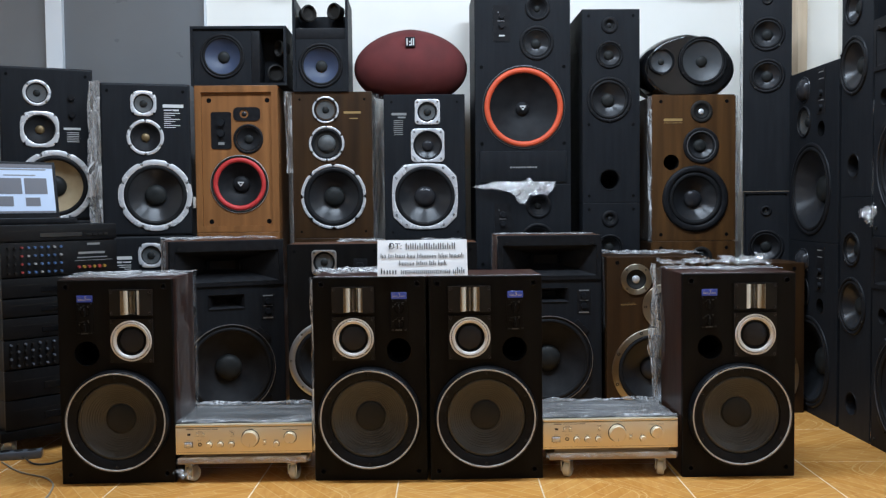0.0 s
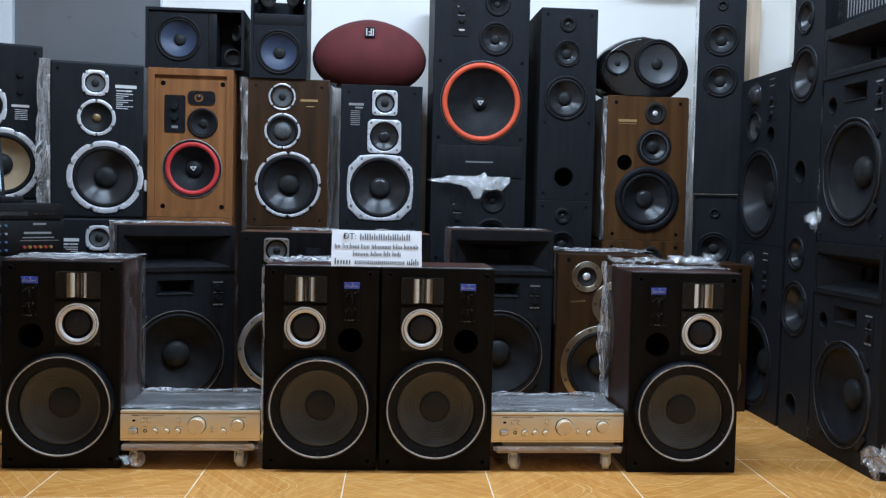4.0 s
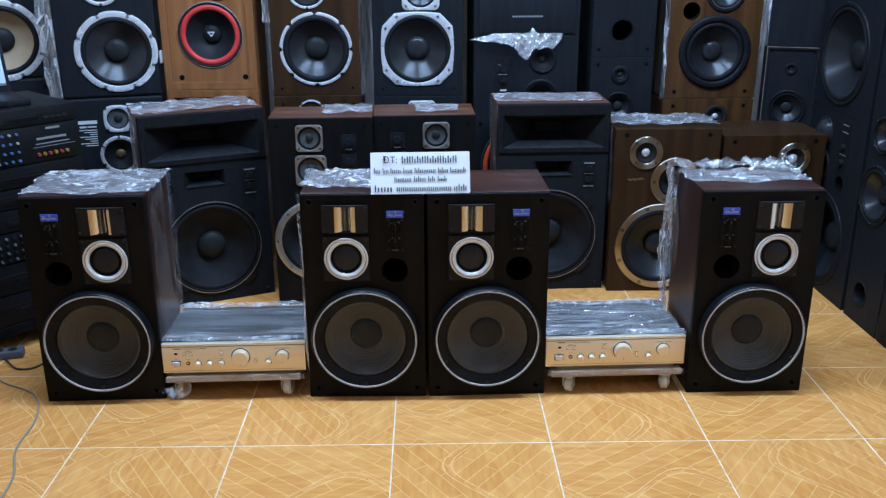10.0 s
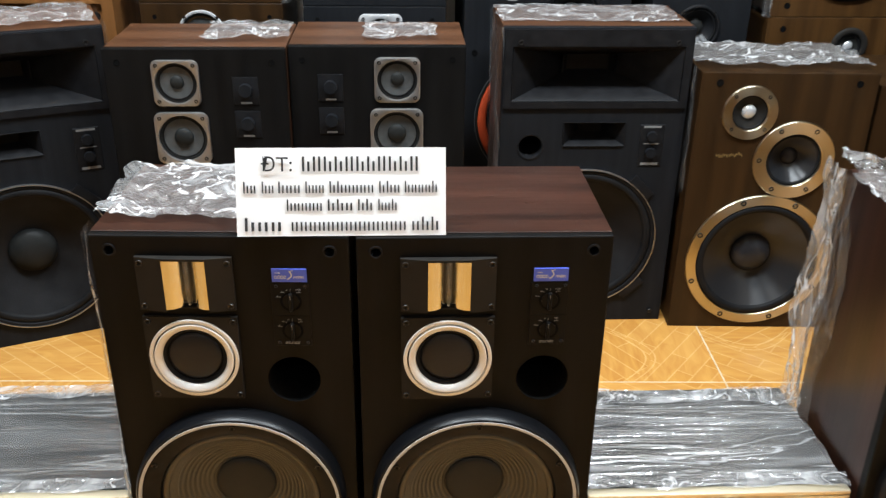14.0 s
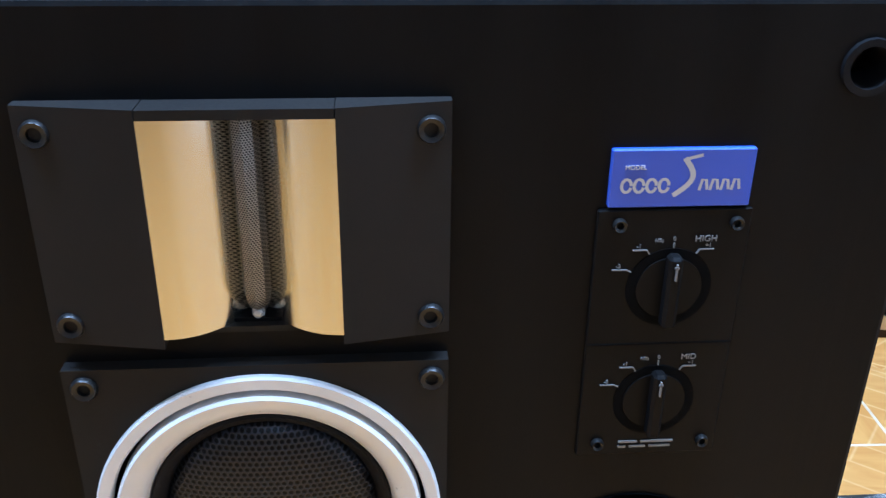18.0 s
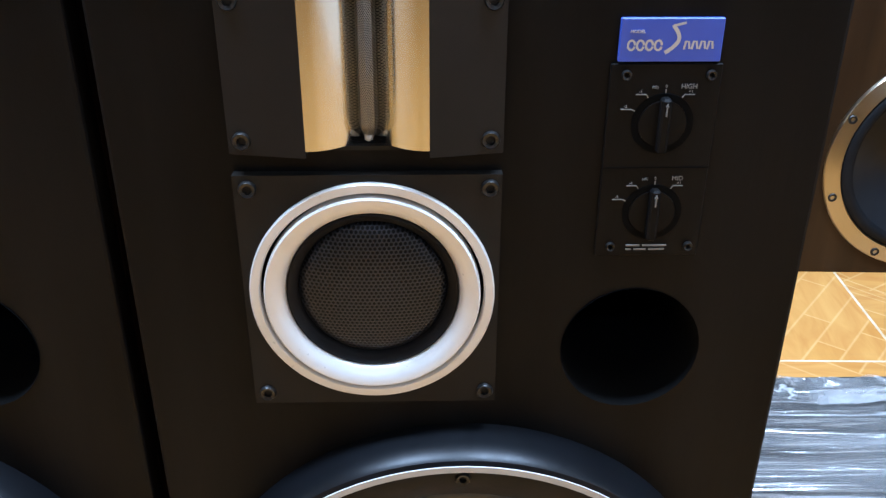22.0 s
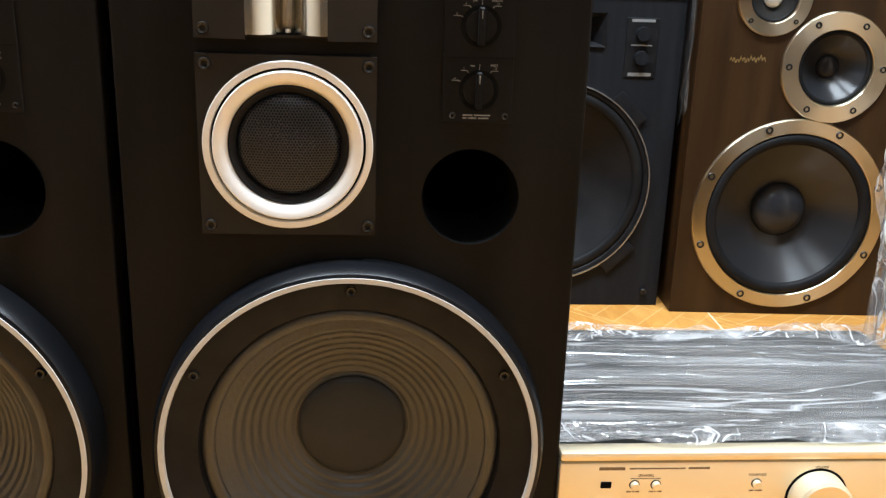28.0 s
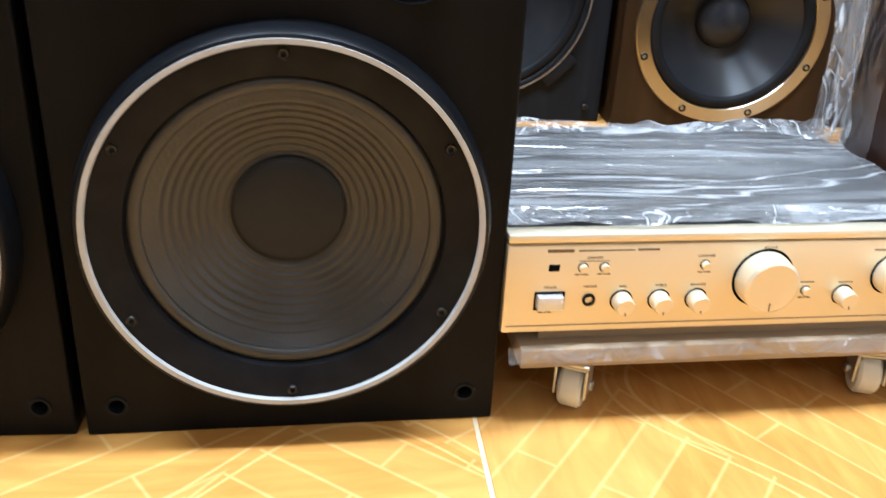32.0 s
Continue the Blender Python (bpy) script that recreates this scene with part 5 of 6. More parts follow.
def ported(m, H, lift=0.0):
    W, D = 0.394, 0.33
    t, k, w, p = [(x, z + lift) for x, z in ((0.234, 0.598), (0.232, 0.441), (0.205, 0.196), (0.093, 0.365))]
    r = cabinet("loudspeaker", W, H, D, m, "brown veneer speaker with black drivers and port", WALNUT, WALNUT, circ((*t, 0.036), (*k, 0.06), (*w, 0.125), (*p, 0.036)), "stacked brown ported speakers", round_edge=0.012)
    driver(r, "tweeter", *t, 0.052, PLATE, CAP, CHROME, 0.35, 0.12, 0.26, 0.06)
    md = driver(r, "midrange", *k, 0.084, BLACK_PLASTIC, CONE_SHINY, CAP, 0.2, 0.14, 0.36, 0.2)
    part("rim_line", lathe([(0.0685, -0.003), (0.0680, -0.0066), (0.0640, -0.0066), (0.0635, -0.003)], *k, 48), PLATE_LIGHT, md)
    wf = driver(r, "woofer", *w, 0.154, BLACK_PLASTIC, CONE_SHINY, CAP_SHINY, 0.20, 0.14, 0.28, 0.26, seg=56, proud=0.012)
    part("rim_line", lathe([(0.1065, 0.001), (0.1062, -0.0035), (0.1042, -0.0035), (0.1038, 0.002)], *w, 56), PLATE_LIGHT, wf)
    port(r, *p, 0.035, flare=False)
    bars(r, [(0.058, 0.145, 0.555 + lift, 0.567 + lift), (0.058, 0.145, 0.546 + lift, 0.548 + lift)], 0, PRINT_GOLD)
    sockets(r, [(0.045, 0.645 + lift), (0.352, 0.645 + lift), (0.045, 0.03 + lift), (0.352, 0.03 + lift)], 0.006)
    return r


def column(m, W, H, units, label, rim=0.0):
    r = cabinet("loudspeaker", W, H, 0.32, m, label, BLACK_VINYL, BLACK_VINYL, circ(*[(x, z, q * 0.82) for x, z, q in units]), "stacked black column speakers", rim=rim, recess=0.006 if rim else 0, rim_mat=BEIGE_EDGE if rim else None)
    for n, (x, z, q) in enumerate(units):
        if q < 0.05:
            driver(r, "tweeter", x, z, q, BLACK_PLASTIC, CAP, CAP_SHINY, 0.4, 0.1, 0.3, 0.1)
        else:
            driver(r, "midrange", x, z, q, BLACK_PLASTIC, CONE_SHINY, CAP, 0.16, 0.14, 0.32, 0.3, bolts=4)
    sockets(r, [(0.02, H - 0.02), (W - 0.02, H - 0.02)], 0.004)
    return r


def horn_speaker(m, W, H, label, top=None, woofer=(0.0, 0.0), dials=0.0):
    """Large black speaker: wide horn on top, small horn, port, dials and a fifteen-inch woofer."""
    s = 1.0
    z = lambda v: H - (0.78 - v)
    D = 0.26 if top else 0.4
    wx, wz, wr = 0.226 * s + woofer[0], z(0.247) + woofer[1], 0.188 * s
    hx0, hx1, hz0, hz1 = 0.026, W - 0.026, z(0.610), z(0.733)
    mx0, mx1, mz0, mz1 = 0.155 * s, 0.300 * s, z(0.498), z(0.552)
    holes = [circle_pts(wx, wz, wr * 0.9, 56), rect_pts(hx0, hx1, hz0, hz1), rect_pts(mx0, mx1, mz0, mz1), circle_pts(0.075 * s, z(0.493), 0.0285, 28)]
    r = cabinet("loudspeaker", W, H, D, m, label, WALNUT_TOP if top else BLACK_VINYL, BLACK_VINYL, holes, "large black horn speakers")
    part("front_cover", slab(rect_pts(0.004, W - 0.004, z(0.590), H - 0.004), [rect_pts(hx0 - 0.004, hx1 + 0.004, hz0 - 0.004, hz1 + 0.004)], -0.006, 0.002), BLACK_PLASTIC, r, smooth=False)
    h = horn(r, hx0, hx1, hz0, hz1, 0.12, (0.26, 0.30), "wide_horn", 0.003)
    for x in (0.35, 0.65):
        part("horn_vane", rbox(W * x - 0.002, W * x + 0.002, 0.085, 0.115, (hz0 + hz1) / 2 - 0.02, (hz0 + hz1) / 2 + 0.02, 0.001, 1), BLACK_PLASTIC, h)
    horn(r, mx0, mx1, mz0, mz1, 0.06, (0.4, 0.4), "small_horn", 0.003)
    port(r, 0.075 * s, z(0.493), 0.0275)
    p = part("control_plate", rbox(0.352 + dials, 0.410 + dials, -0.002, 0.002, z(0.443), z(0.548), 0.001, 1), BLACK_PLASTIC, r)
    for k in (0.520, 0.478):
        part("level_knob", lathe([(0.013, 0.0), (0.012, -0.01), (0, -0.01)], 0.381 + dials, z(k), 20, -0.002), BLACK_VINYL, p)
    bars(p, [(0.360 + dials, 0.402 + dials, z(0.5405), z(0.5455)), (0.362 + dials, 0.400 + dials, z(0.499), z(0.5015)), (0.360 + dials, 0.402 + dials, z(0.446), z(0.452))], -0.002, PRINT_DIM)
    w = driver(r, "woofer", wx, wz, wr, BLACK_PLASTIC, CONE, CAP, 0.06, 0.10, 0.30, 0.24, seg=64, label="fifteen-inch woofer with a pale rim line")
    # rims away from the middle row are greyer: their dimmer light is in the colour
    part("rim_line", lathe([(wr + 0.0005, 0.001), (wr + 0.0005, -0.0085), (wr - 0.0015, -0.0085), (wr - 0.0015, -0.004)], wx, wz, 64), SATIN if top else PLATE_LIGHT, w)
    for a in (45, 135, 225, 315):
        tab = rbox(-0.035, 0.035, -0.007, 0.001, wr * 0.97, wr + 0.022, 0.003)
        bmesh.ops.rotate(tab, verts=tab.verts, cent=(0, 0, 0), matrix=Matrix.Rotation(radians(90 - a), 3, "Y"))
        bmesh.ops.translate(tab, verts=tab.verts, vec=(wx, 0, wz))
        part("mounting_tab", tab, BLACK_PLASTIC, w)
    screws(r, [(0.040, H - 0.034), (W - 0.040, H - 0.034), (0.03, 0.03), (W - 0.03, 0.03)], -0.006, 0.006)
    return r


def grey_ring(m, mirror):
    """Black-fronted walnut speaker with pale square driver plates."""
    W, H, D = 0.390, 0.750, 0.25
    X = (lambda x: W - x) if mirror else (lambda x: x)
    t, k, w = (X(0.152), 0.675), (X(0.154), 0.550), (X(0.165), 0.27)
    r = cabinet("loudspeaker", W, H, D, m, "walnut-topped speaker with a black front and pale plates", WALNUT_TOP, BLACK_BAFFLE, circ((*t, 0.036), (*k, 0.044), (*w, 0.135)), "walnut and black speakers")
    driver(r, "tweeter", *t, 0.051, SATIN, GREY_DOME, CAP, 0.13, 0.1, 0.30, 0.05, "square", bolts=4, roll_mat=CAP)
    driver(r, "midrange", *k, 0.060, SATIN, GREY_DOME, CAP, 0.13, 0.1, 0.36, 0.05, "square", bolts=4, roll_mat=CAP)
    driver(r, "woofer", *w, 0.165, SATIN, CONE, CAP, 0.16, 0.12, 0.32, 0.3, bolts=8, seg=56)
    for z in (0.658, 0.582):
        p = part("level_control", rbox(X(0.300) - 0.028, X(0.300) + 0.028, -0.002, 0.002, z - 0.032, z + 0.03, 0.002), BLACK_PLASTIC, r)
        part("level_knob", lathe([(0.015, 0.0), (0.014, -0.012), (0, -0.012)], X(0.300), z + 0.002, 24, -0.002), BLACK_VINYL, p)
        bars(p, [(X(0.300) - 0.012, X(0.300) + 0.012, z - 0.029, z - 0.025)], -0.002, PRINT_DIM)
    sockets(r, [(0.03, H - 0.03), (W - 0.03, H - 0.03)], 0.005)
    return r


def gold_ring(m, mirror, H, label):
    W, D = 0.416, 0.30
    X = (lambda x: W - x) if mirror else (lambda x: x)
    t, k, w = (X(0.125), H - 0.096), (X(0.248), H - 0.213), (X(0.202), H - 0.484)
    r = cabinet("loudspeaker", W, H, D, m, label, WALNUT_D, WALNUT_D, circ((*t, 0.039), (*k, 0.066), (*w, 0.153)), "brown speakers with gold rings", round_edge=0.0)
    d = driver(r, "tweeter", *t, 0.066, GOLD_ALU, PLATE, CHROME, 0.36, 0.08, 0.26, 0.10, bolts=4, bolt_mat=SCREW, label="tweeter in a champagne ring", seg=48)
    d = driver(r, "midrange", *k, 0.098, GOLD_ALU, CONE_SHINY, CAP_SHINY, 0.33, 0.08, 0.22, 0.30, bolts=6, bolt_turn=0, bolt_mat=SCREW, bolt_r=0.006, label="midrange in a champagne ring", seg=56)
    d = driver(r, "woofer", *w, 0.180, GOLD_ALU, CONE_SHINY, CAP_SHINY, 0.15, 0.11, 0.29, 0.26, bolts=8, bolt_turn=20, bolt_mat=SCREW, bolt_r=0.0072, label="woofer in a champagne ring", seg=72)
    x = X(0.091)
    sign = [(x - 0.032 + 0.0016 * k, H - 0.2045 + 0.0045 * math.sin(k * 1.7) + 0.0022 * math.sin(k * 0.6) + 0.00012 * k) for k in range(41)]
    part("signature_script", stroke(sign, 0.0007, -0.0006), PRINT_GOLD, r, smooth=False)
    sockets(r, [(0.045, H - 0.025), (W - 0.045, H - 0.025)], 0.006)
    return r


def three_way(m, H, label):
    W, D = 0.472, 0.4
    t, k, w, p = (0.152, 0.648), (0.150, 0.512), (0.215, 0.222), (0.318, 0.470)
    r = cabinet("loudspeaker", W, H, D, m, label, ROSEWOOD, BLACK_VINYL, circ((*t, 0.048), (*k, 0.06), (*w, 0.17), (*p, 0.032)), "large three-way speakers")
    part("tweeter", lathe([(0.058, 0.002), (0.056, -0.004), (0.05, -0.004)] + dome(0.048, 0.03, -0.003), *t, 36), CAP_SHINY, r, "round black dome tweeter")
    driver(r, "midrange", *k, 0.068, BLACK_PLASTIC, CONE_GREY, CAP, 0.14, 0.1, 0.3, 0.2, label="midrange with a grey cone")
    w_ = driver(r, "woofer", *w, 0.197, BLACK_PLASTIC, CONE_SHINY, CAP, 0.09, 0.09, 0.3, 0.32, seg=56, label="fifteen-inch woofer with a grey cone")
    port(r, *p, 0.031, flare=False)
    q = part("control_plate", rbox(0.278, 0.358, -0.002, 0.002, 0.53, 0.715, 0.001, 1), BLACK_PLASTIC, r)
    for z in (0.615, 0.555):
        part("level_knob", lathe([(0.014, 0.0), (0.013, -0.012), (0, -0.012)], 0.318, z, 20, -0.002), BLACK_VINYL, q)
    bars(q, [(0.295, 0.341, 0.700, 0.704), (0.295, 0.341, 0.672, 0.676), (0.295, 0.341, 0.585, 0.588)], -0.002, PRINT_DIM)
    return r


def wall_tower(m, H, label):
    W, D = 0.245, 0.4
    u = [(0.095, 0.718, 0.068), (0.098, 0.50, 0.112), (0.10, 0.12, 0.05)] + ([(0.095, 0.875, 0.05)] if H > 0.95 else [])
    r = cabinet("loudspeaker", W, H, D, m, label, BLACK_VINYL, BLACK_VINYL, circ(*[(x, z, q * 0.84) for x, z, q in u]), "tall black wall-side speakers")
    driver(r, "midrange", *u[0], BLACK_PLASTIC, CONE_SHINY, CAP, 0.16, 0.12, 0.36, 0.3, bolts=4)
    driver(r, "woofer", *u[1], BLACK_PLASTIC, CONE_SHINY, CAP, 0.12, 0.14, 0.3, 0.3, bolts=6)
    port(r, u[2][0], u[2][1], 0.041)
    if H > 0.95:
        driver(r, "tweeter", *u[3], BLACK_PLASTIC, CAP, CAP_SHINY, 0.4, 0.1, 0.3, 0.1)
    return r


Y = 1.242
# back row, each upon its twin
dia(pose(-1.824, 1.041, 0, 0, 0, 22), 0.858, "black monitor speaker standing under its twin", True, 0.187, True)
dia(pose(-1.824, 1.041, 0.8585, 0, 0, 22), 0.669, "black monitor speaker with a tan woofer cone", True)
dia(pose(-1.4033, 1.066, 0, 0, 0, 14), 0.784, "black monitor speaker standing under its twin", False, 0.115, True)
dia(pose(-1.4033, 1.066, 0.7845, 0, 0, 14), 0.671, "black monitor speaker with chrome-framed drivers and white print")
teak(pose(-1.034, 1.239, 0), 0.791, 0.126)
teak(pose(-1.034, 1.239, 0.7915), 0.667)
studio(pose(-0.596, Y, 0), 0.760, "brown studio speaker standing under its twin", True, 0.095)
studio(pose(-0.596, Y, 0.7605), 0.669, "brown studio speaker with bright driver rings and gold print", True)
studio(pose(-0.177, Y, 0), 0.753, "black studio speaker standing under its twin", False, 0.095)
studio(pose(-0.177, Y, 0.7535), 0.661, "black studio speaker with bright eight-sided woofer plate", False)
big_tower(pose(0.243, 1.244, 0), 0.996, 0.091)
big_tower(pose(0.243, 1.244, 0.9965), 0.905)
slim_tower(pose(0.734, 1.224, 0), 0.908, 0.024)
slim_tower(pose(0.734, 1.224, 0.9085), 0.885)
ported(pose(1.057, Y, 0), 0.728, 0.052)
ported(pose(1.057, Y, 0.7285), 0.677)
column(pose(1.460, 1.178, 0, 0, 0, -20), 0.206, 0.956, [(0.103, 0.865, 0.024), (0.103, 0.701, 0.078), (0.103, 0.50, 0.078)], "black column speaker with a pale-edged front frame", 0.012)
column(pose(1.460, 1.178, 0.9565, 0, 0, -20), 0.208, 0.944, [(0.104, 0.859, 0.024), (0.104, 0.705, 0.077), (0.104, 0.518, 0.077)], "tall black column speaker with two cones")

# middle row on the floor
horn_speaker(pose(-1.037, 0.757, 0, 0, 0, 22.1), 0.472, 0.768, "large black horn speaker turned aside with film over its top", True, (0.013, -0.006), 0.020)
horn_speaker(pose(0.310, 0.9035, 0), 0.446, 0.773, "large black horn speaker with a film-covered walnut top", True, (-0.008, 0.0), -0.012)
grey_ring(pose(-0.565, 0.790, 0), False)
grey_ring(pose(-0.172, 0.815, 0), True)
gold_ring(pose(0.770, 0.868, 0, 0, 0, -2.5), False, 0.679, "brown walnut speaker with champagne rings and film on top")
gold_ring(pose(1.203, 0.870, 0), True, 0.645, "brown walnut speaker with champagne rings")

# stacks along the side wall, facing into the room
SIDE = 1.639
three_way(pose(SIDE, 1.085, 0, 0, 0, -90), 0.734, "large black three-way speaker under its twin")
three_way(pose(SIDE, 1.085, 0.7345, 0, 0, -90), 0.730, "large black three-way speaker with a grey woofer cone")
wall_tower(pose(SIDE, 0.590, 0, 0, 0, -90), 0.918, "tall black speaker under its twin")
wall_tower(pose(SIDE, 0.590, 0.9185, 0, 0, -90), 1.05, "tall black speaker with film at its edge")
horn_speaker(pose(SIDE, 0.334, 0, 0, 0, -90), 0.460, 0.774, "large black horn speaker under its twin")
horn_speaker(pose(SIDE, 0.334, 0.7745, 0, 0, -90), 0.460, 0.785, "large black horn speaker with torn film on its edge")


# ---- things on top of the back row ----
def reflector(m, W, H, upright, label):
    """Black speaker with a blue cone and an open bay for two angled tweeters."""
    r = root("loudspeaker", m, label, "loudspeaker", "blue-coned speakers")
    t, D = 0.012, 0.26
    if upright:
        bx = (0, W, 0, H * 0.56)
        bay = (t, W - t, H * 0.56, H - 0.06)
    else:
        bx = (0, W * 0.63, 0, H)
        bay = (W * 0.63, W - t, t, H - t)
    if upright:
        shell = slab([(0, 0), (W, 0), (W, H), (W - t, H), (W - t, t), (t, t), (t, H), (0, H)], [], -0.01, D)
    else:
        shell = slab(rect_pts(0, W, 0, H), [rect_pts(t, W - t, t, H - t)], -0.01, D)
    part("body", shell, BLACK_VINYL, r, smooth=False)
    part("back_panel", rbox(0, W, D, D + t, 0, H - (0.06 if upright else 0), 0), BLACK_VINYL, r, smooth=False)
    cx, cz = (bx[0] + bx[1]) / 2, (bx[2] + bx[3]) / 2
    if not upright:
        cx = W * 0.33
    R = 0.102
    part("baffle", slab(rect_pts(bx[0] + t, bx[1] - (0 if not upright else t), bx[2] + t, bx[3] - (t if not upright else 0)), [circle_pts(cx, cz, R * 0.86, 40)], 0.0, 0.015), BLACK_VINYL, r, smooth=False)
    driver(r, "woofer", cx, cz, R, BLACK_PLASTIC, CONE_BLUE, CAP, 0.12, 0.10, 0.27, 0.28, label="woofer with a blue-grey cone")
    part("bay_wall", rbox(bay[0], bay[1], 0.13, 0.14, bay[2], bay[3], 0), BLACK_VINYL, r, smooth=False)
    if upright:
        part("divider", rbox(t, W - t, 0.0, 0.13, H * 0.56, H * 0.56 + 0.05, 0.004), BLACK_PLASTIC, r)
    else:
        part("divider", rbox(W * 0.63, W * 0.72, 0.0, 0.13, t, H - t, 0.004), BLACK_PLASTIC, r)
    spots = ((0.07, H * 0.86, 35), (W - 0.07, H * 0.88, -35)) if upright else ((W * 0.87, H * 0.24, 20), (W * 0.90, H * 0.66, -50))
    for x, z, a in spots:
        bm = lathe([(0, 0.045), (0.03, 0.045), (0.036, 0.02), (0.040, 0.0), (0.034, -0.003), (0.026, 0.012), (0.012, 0.016), (0, 0.012)], 0, 0, 28)
        bmesh.ops.rotate(bm, verts=bm.verts, cent=(0, 0, 0), matrix=Matrix.Rotation(radians(a), 3, "Z"))
        bmesh.ops.translate(bm, verts=bm.verts, vec=(x, 0.055, z))
        part("tweeter", bm, PLATE, r, "small angled tweeter")
        part("tweeter_bracket", rbox(x - 0.01, x + 0.01, 0.09, 0.132, z - 0.01, z + 0.01, 0.002), BLACK_PLASTIC, r)
    return r


reflector(pose(-1.048, 1.242, 1.459), 0.433, 0.268, False, "black speaker lying on its side with a blue cone")
reflector(pose(-0.586, Y, 1.4300), 0.252, 0.425, True, "upright black speaker with a blue cone and open bay")


def egg(w, h, d, front=0.0):
    """A fat lens-shaped shell, flattened below."""
    bm = bmesh.new()
    bmesh.ops.create_uvsphere(bm, u_segments=96, v_segments=56, radius=1)
    for v in bm.verts:
        x, y, z = v.co
        z = z if z > -0.78 else -0.78 - (z + 0.78) * 0.05
        if front and y < 0:
            y = max(-(max(0.0, 1 - (x * x + z * z) ** 2)) ** 0.25, -front)
        p = abs(x)
        v.co = (x * w / 2, y * d / 2, (z + 0.78) / 1.78 * h * (1 - 0.05 * p))
    bmesh.ops.recalc_face_normals(bm, faces=bm.faces)
    return bm


r = root("loudspeaker", pose(-0.051, 1.36, 1.4148), "egg-shaped centre speaker covered in dark red cloth", "loudspeaker")
part("grille_cloth", egg(0.530, 0.314, 0.36), RED_CLOTH, r, "taut dark red cloth")
part("logo_plate", rbox(-0.022, 0.022, -0.176, -0.15, 0.205, 0.250, 0.003), BLACK_PLASTIC, r)
bars(r, [(-0.017, -0.012, 0.212, 0.243), (0.012, 0.017, 0.212, 0.243), (-0.006, 0.008, 0.212, 0.217), (-0.006, 0.008, 0.226, 0.231), (0.003, 0.008, 0.217, 0.243)], -0.177, PRINT, "logo_shape")

r = root("loudspeaker", pose(1.231, 1.36, 1.4058), "gloss black oval centre speaker with a pale rear shell", "loudspeaker")
shell = egg(0.455, 0.285, 0.30, front=0.80)
cut = [f for f in shell.faces if f.calc_center_median().y < -0.1 and any(math.hypot(f.calc_center_median().x - cx, f.calc_center_median().z - cz) < R * 0.90 for cx, cz, R in ((-0.128, 0.150, 0.060), (0.062, 0.152, 0.112)))]
bmesh.ops.delete(shell, geom=cut, context="FACES")
part("front_shell", shell, GLOSS_BLACK, r)
part("rear_shell", egg(0.470, 0.255, 0.30), WHITE_SHELL, r, "cream rear shell").location = (0, 0.05, 0)
for cx, cz, R, y in ((-0.128, 0.150, 0.060, -0.1260), (0.062, 0.152, 0.112, -0.1260)):
    d = driver(r, "woofer" if R > 0.1 else "midrange", cx, cz, R, BLACK_PLASTIC, OVAL_CONE, CAP, 0.08, 0.10, 0.24, 0.16, bolts=6, label="black cone in a dark ring")
    d.location = (0, y, 0)

for x, w in ((-0.68, 0.07), (1.41, 0.30)):
    r = root("wall_bracket", pose(x, BACK, 2.04), "black steel wall bracket high on the wall", "bracket", "wall brackets")
    part("wall_plate", rbox(-0.03, 0.03, -0.012, 0, -0.02, 0.16, 0.002), BLACK_PLASTIC, r)
    part("arm", rbox(-0.02, 0.02, -0.22, -0.012, 0.02, 0.05, 0.003), BLACK_PLASTIC, r)
    part("cradle", rbox(-w / 2, w / 2, -0.26, -0.08, 0.05, 0.075, 0.003), BLACK_PLASTIC, r)

ob = part("wooden_board", rbox(1.915, 1.965, 1.66, 1.735, 0, 1.98, 0.004), BEIGE, None)
tagged(ob, "pale beech board standing against the wall", "board")

# wrapped box on top of the side stack
r = root("boxed_speaker", pose(1.68, 0.30, 1.5600, 0, 0, -90), "dark box wrapped in clear film on a speaker stack", "loudspeaker")
part("body", rbox(0, 0.42, 0, 0.34, 0, 0.36, 0.004), BLACK_VINYL, r)
bars(r, [(0.04 + 0.02 * k_, 0.046 + 0.02 * k_, 0.03, 0.33) for k_ in range(16)], 0, PRINT_DIM, "slat")


# ---- equipment tower ----
RACK = pose(-1.526, 0.349, 0, 0, 0, 45)
r = root("dolly", RACK, "low wheeled board under an equipment stack", "dolly")
part("board", rbox(-0.02, 0.46, -0.01, 0.38, 0.062, 0.098, 0.003), BLACK_BAFFLE, r)
for x in (0.03, 0.41):
    for y in (0.03, 0.33):
        caster(r, x, y, 0.062, 40)


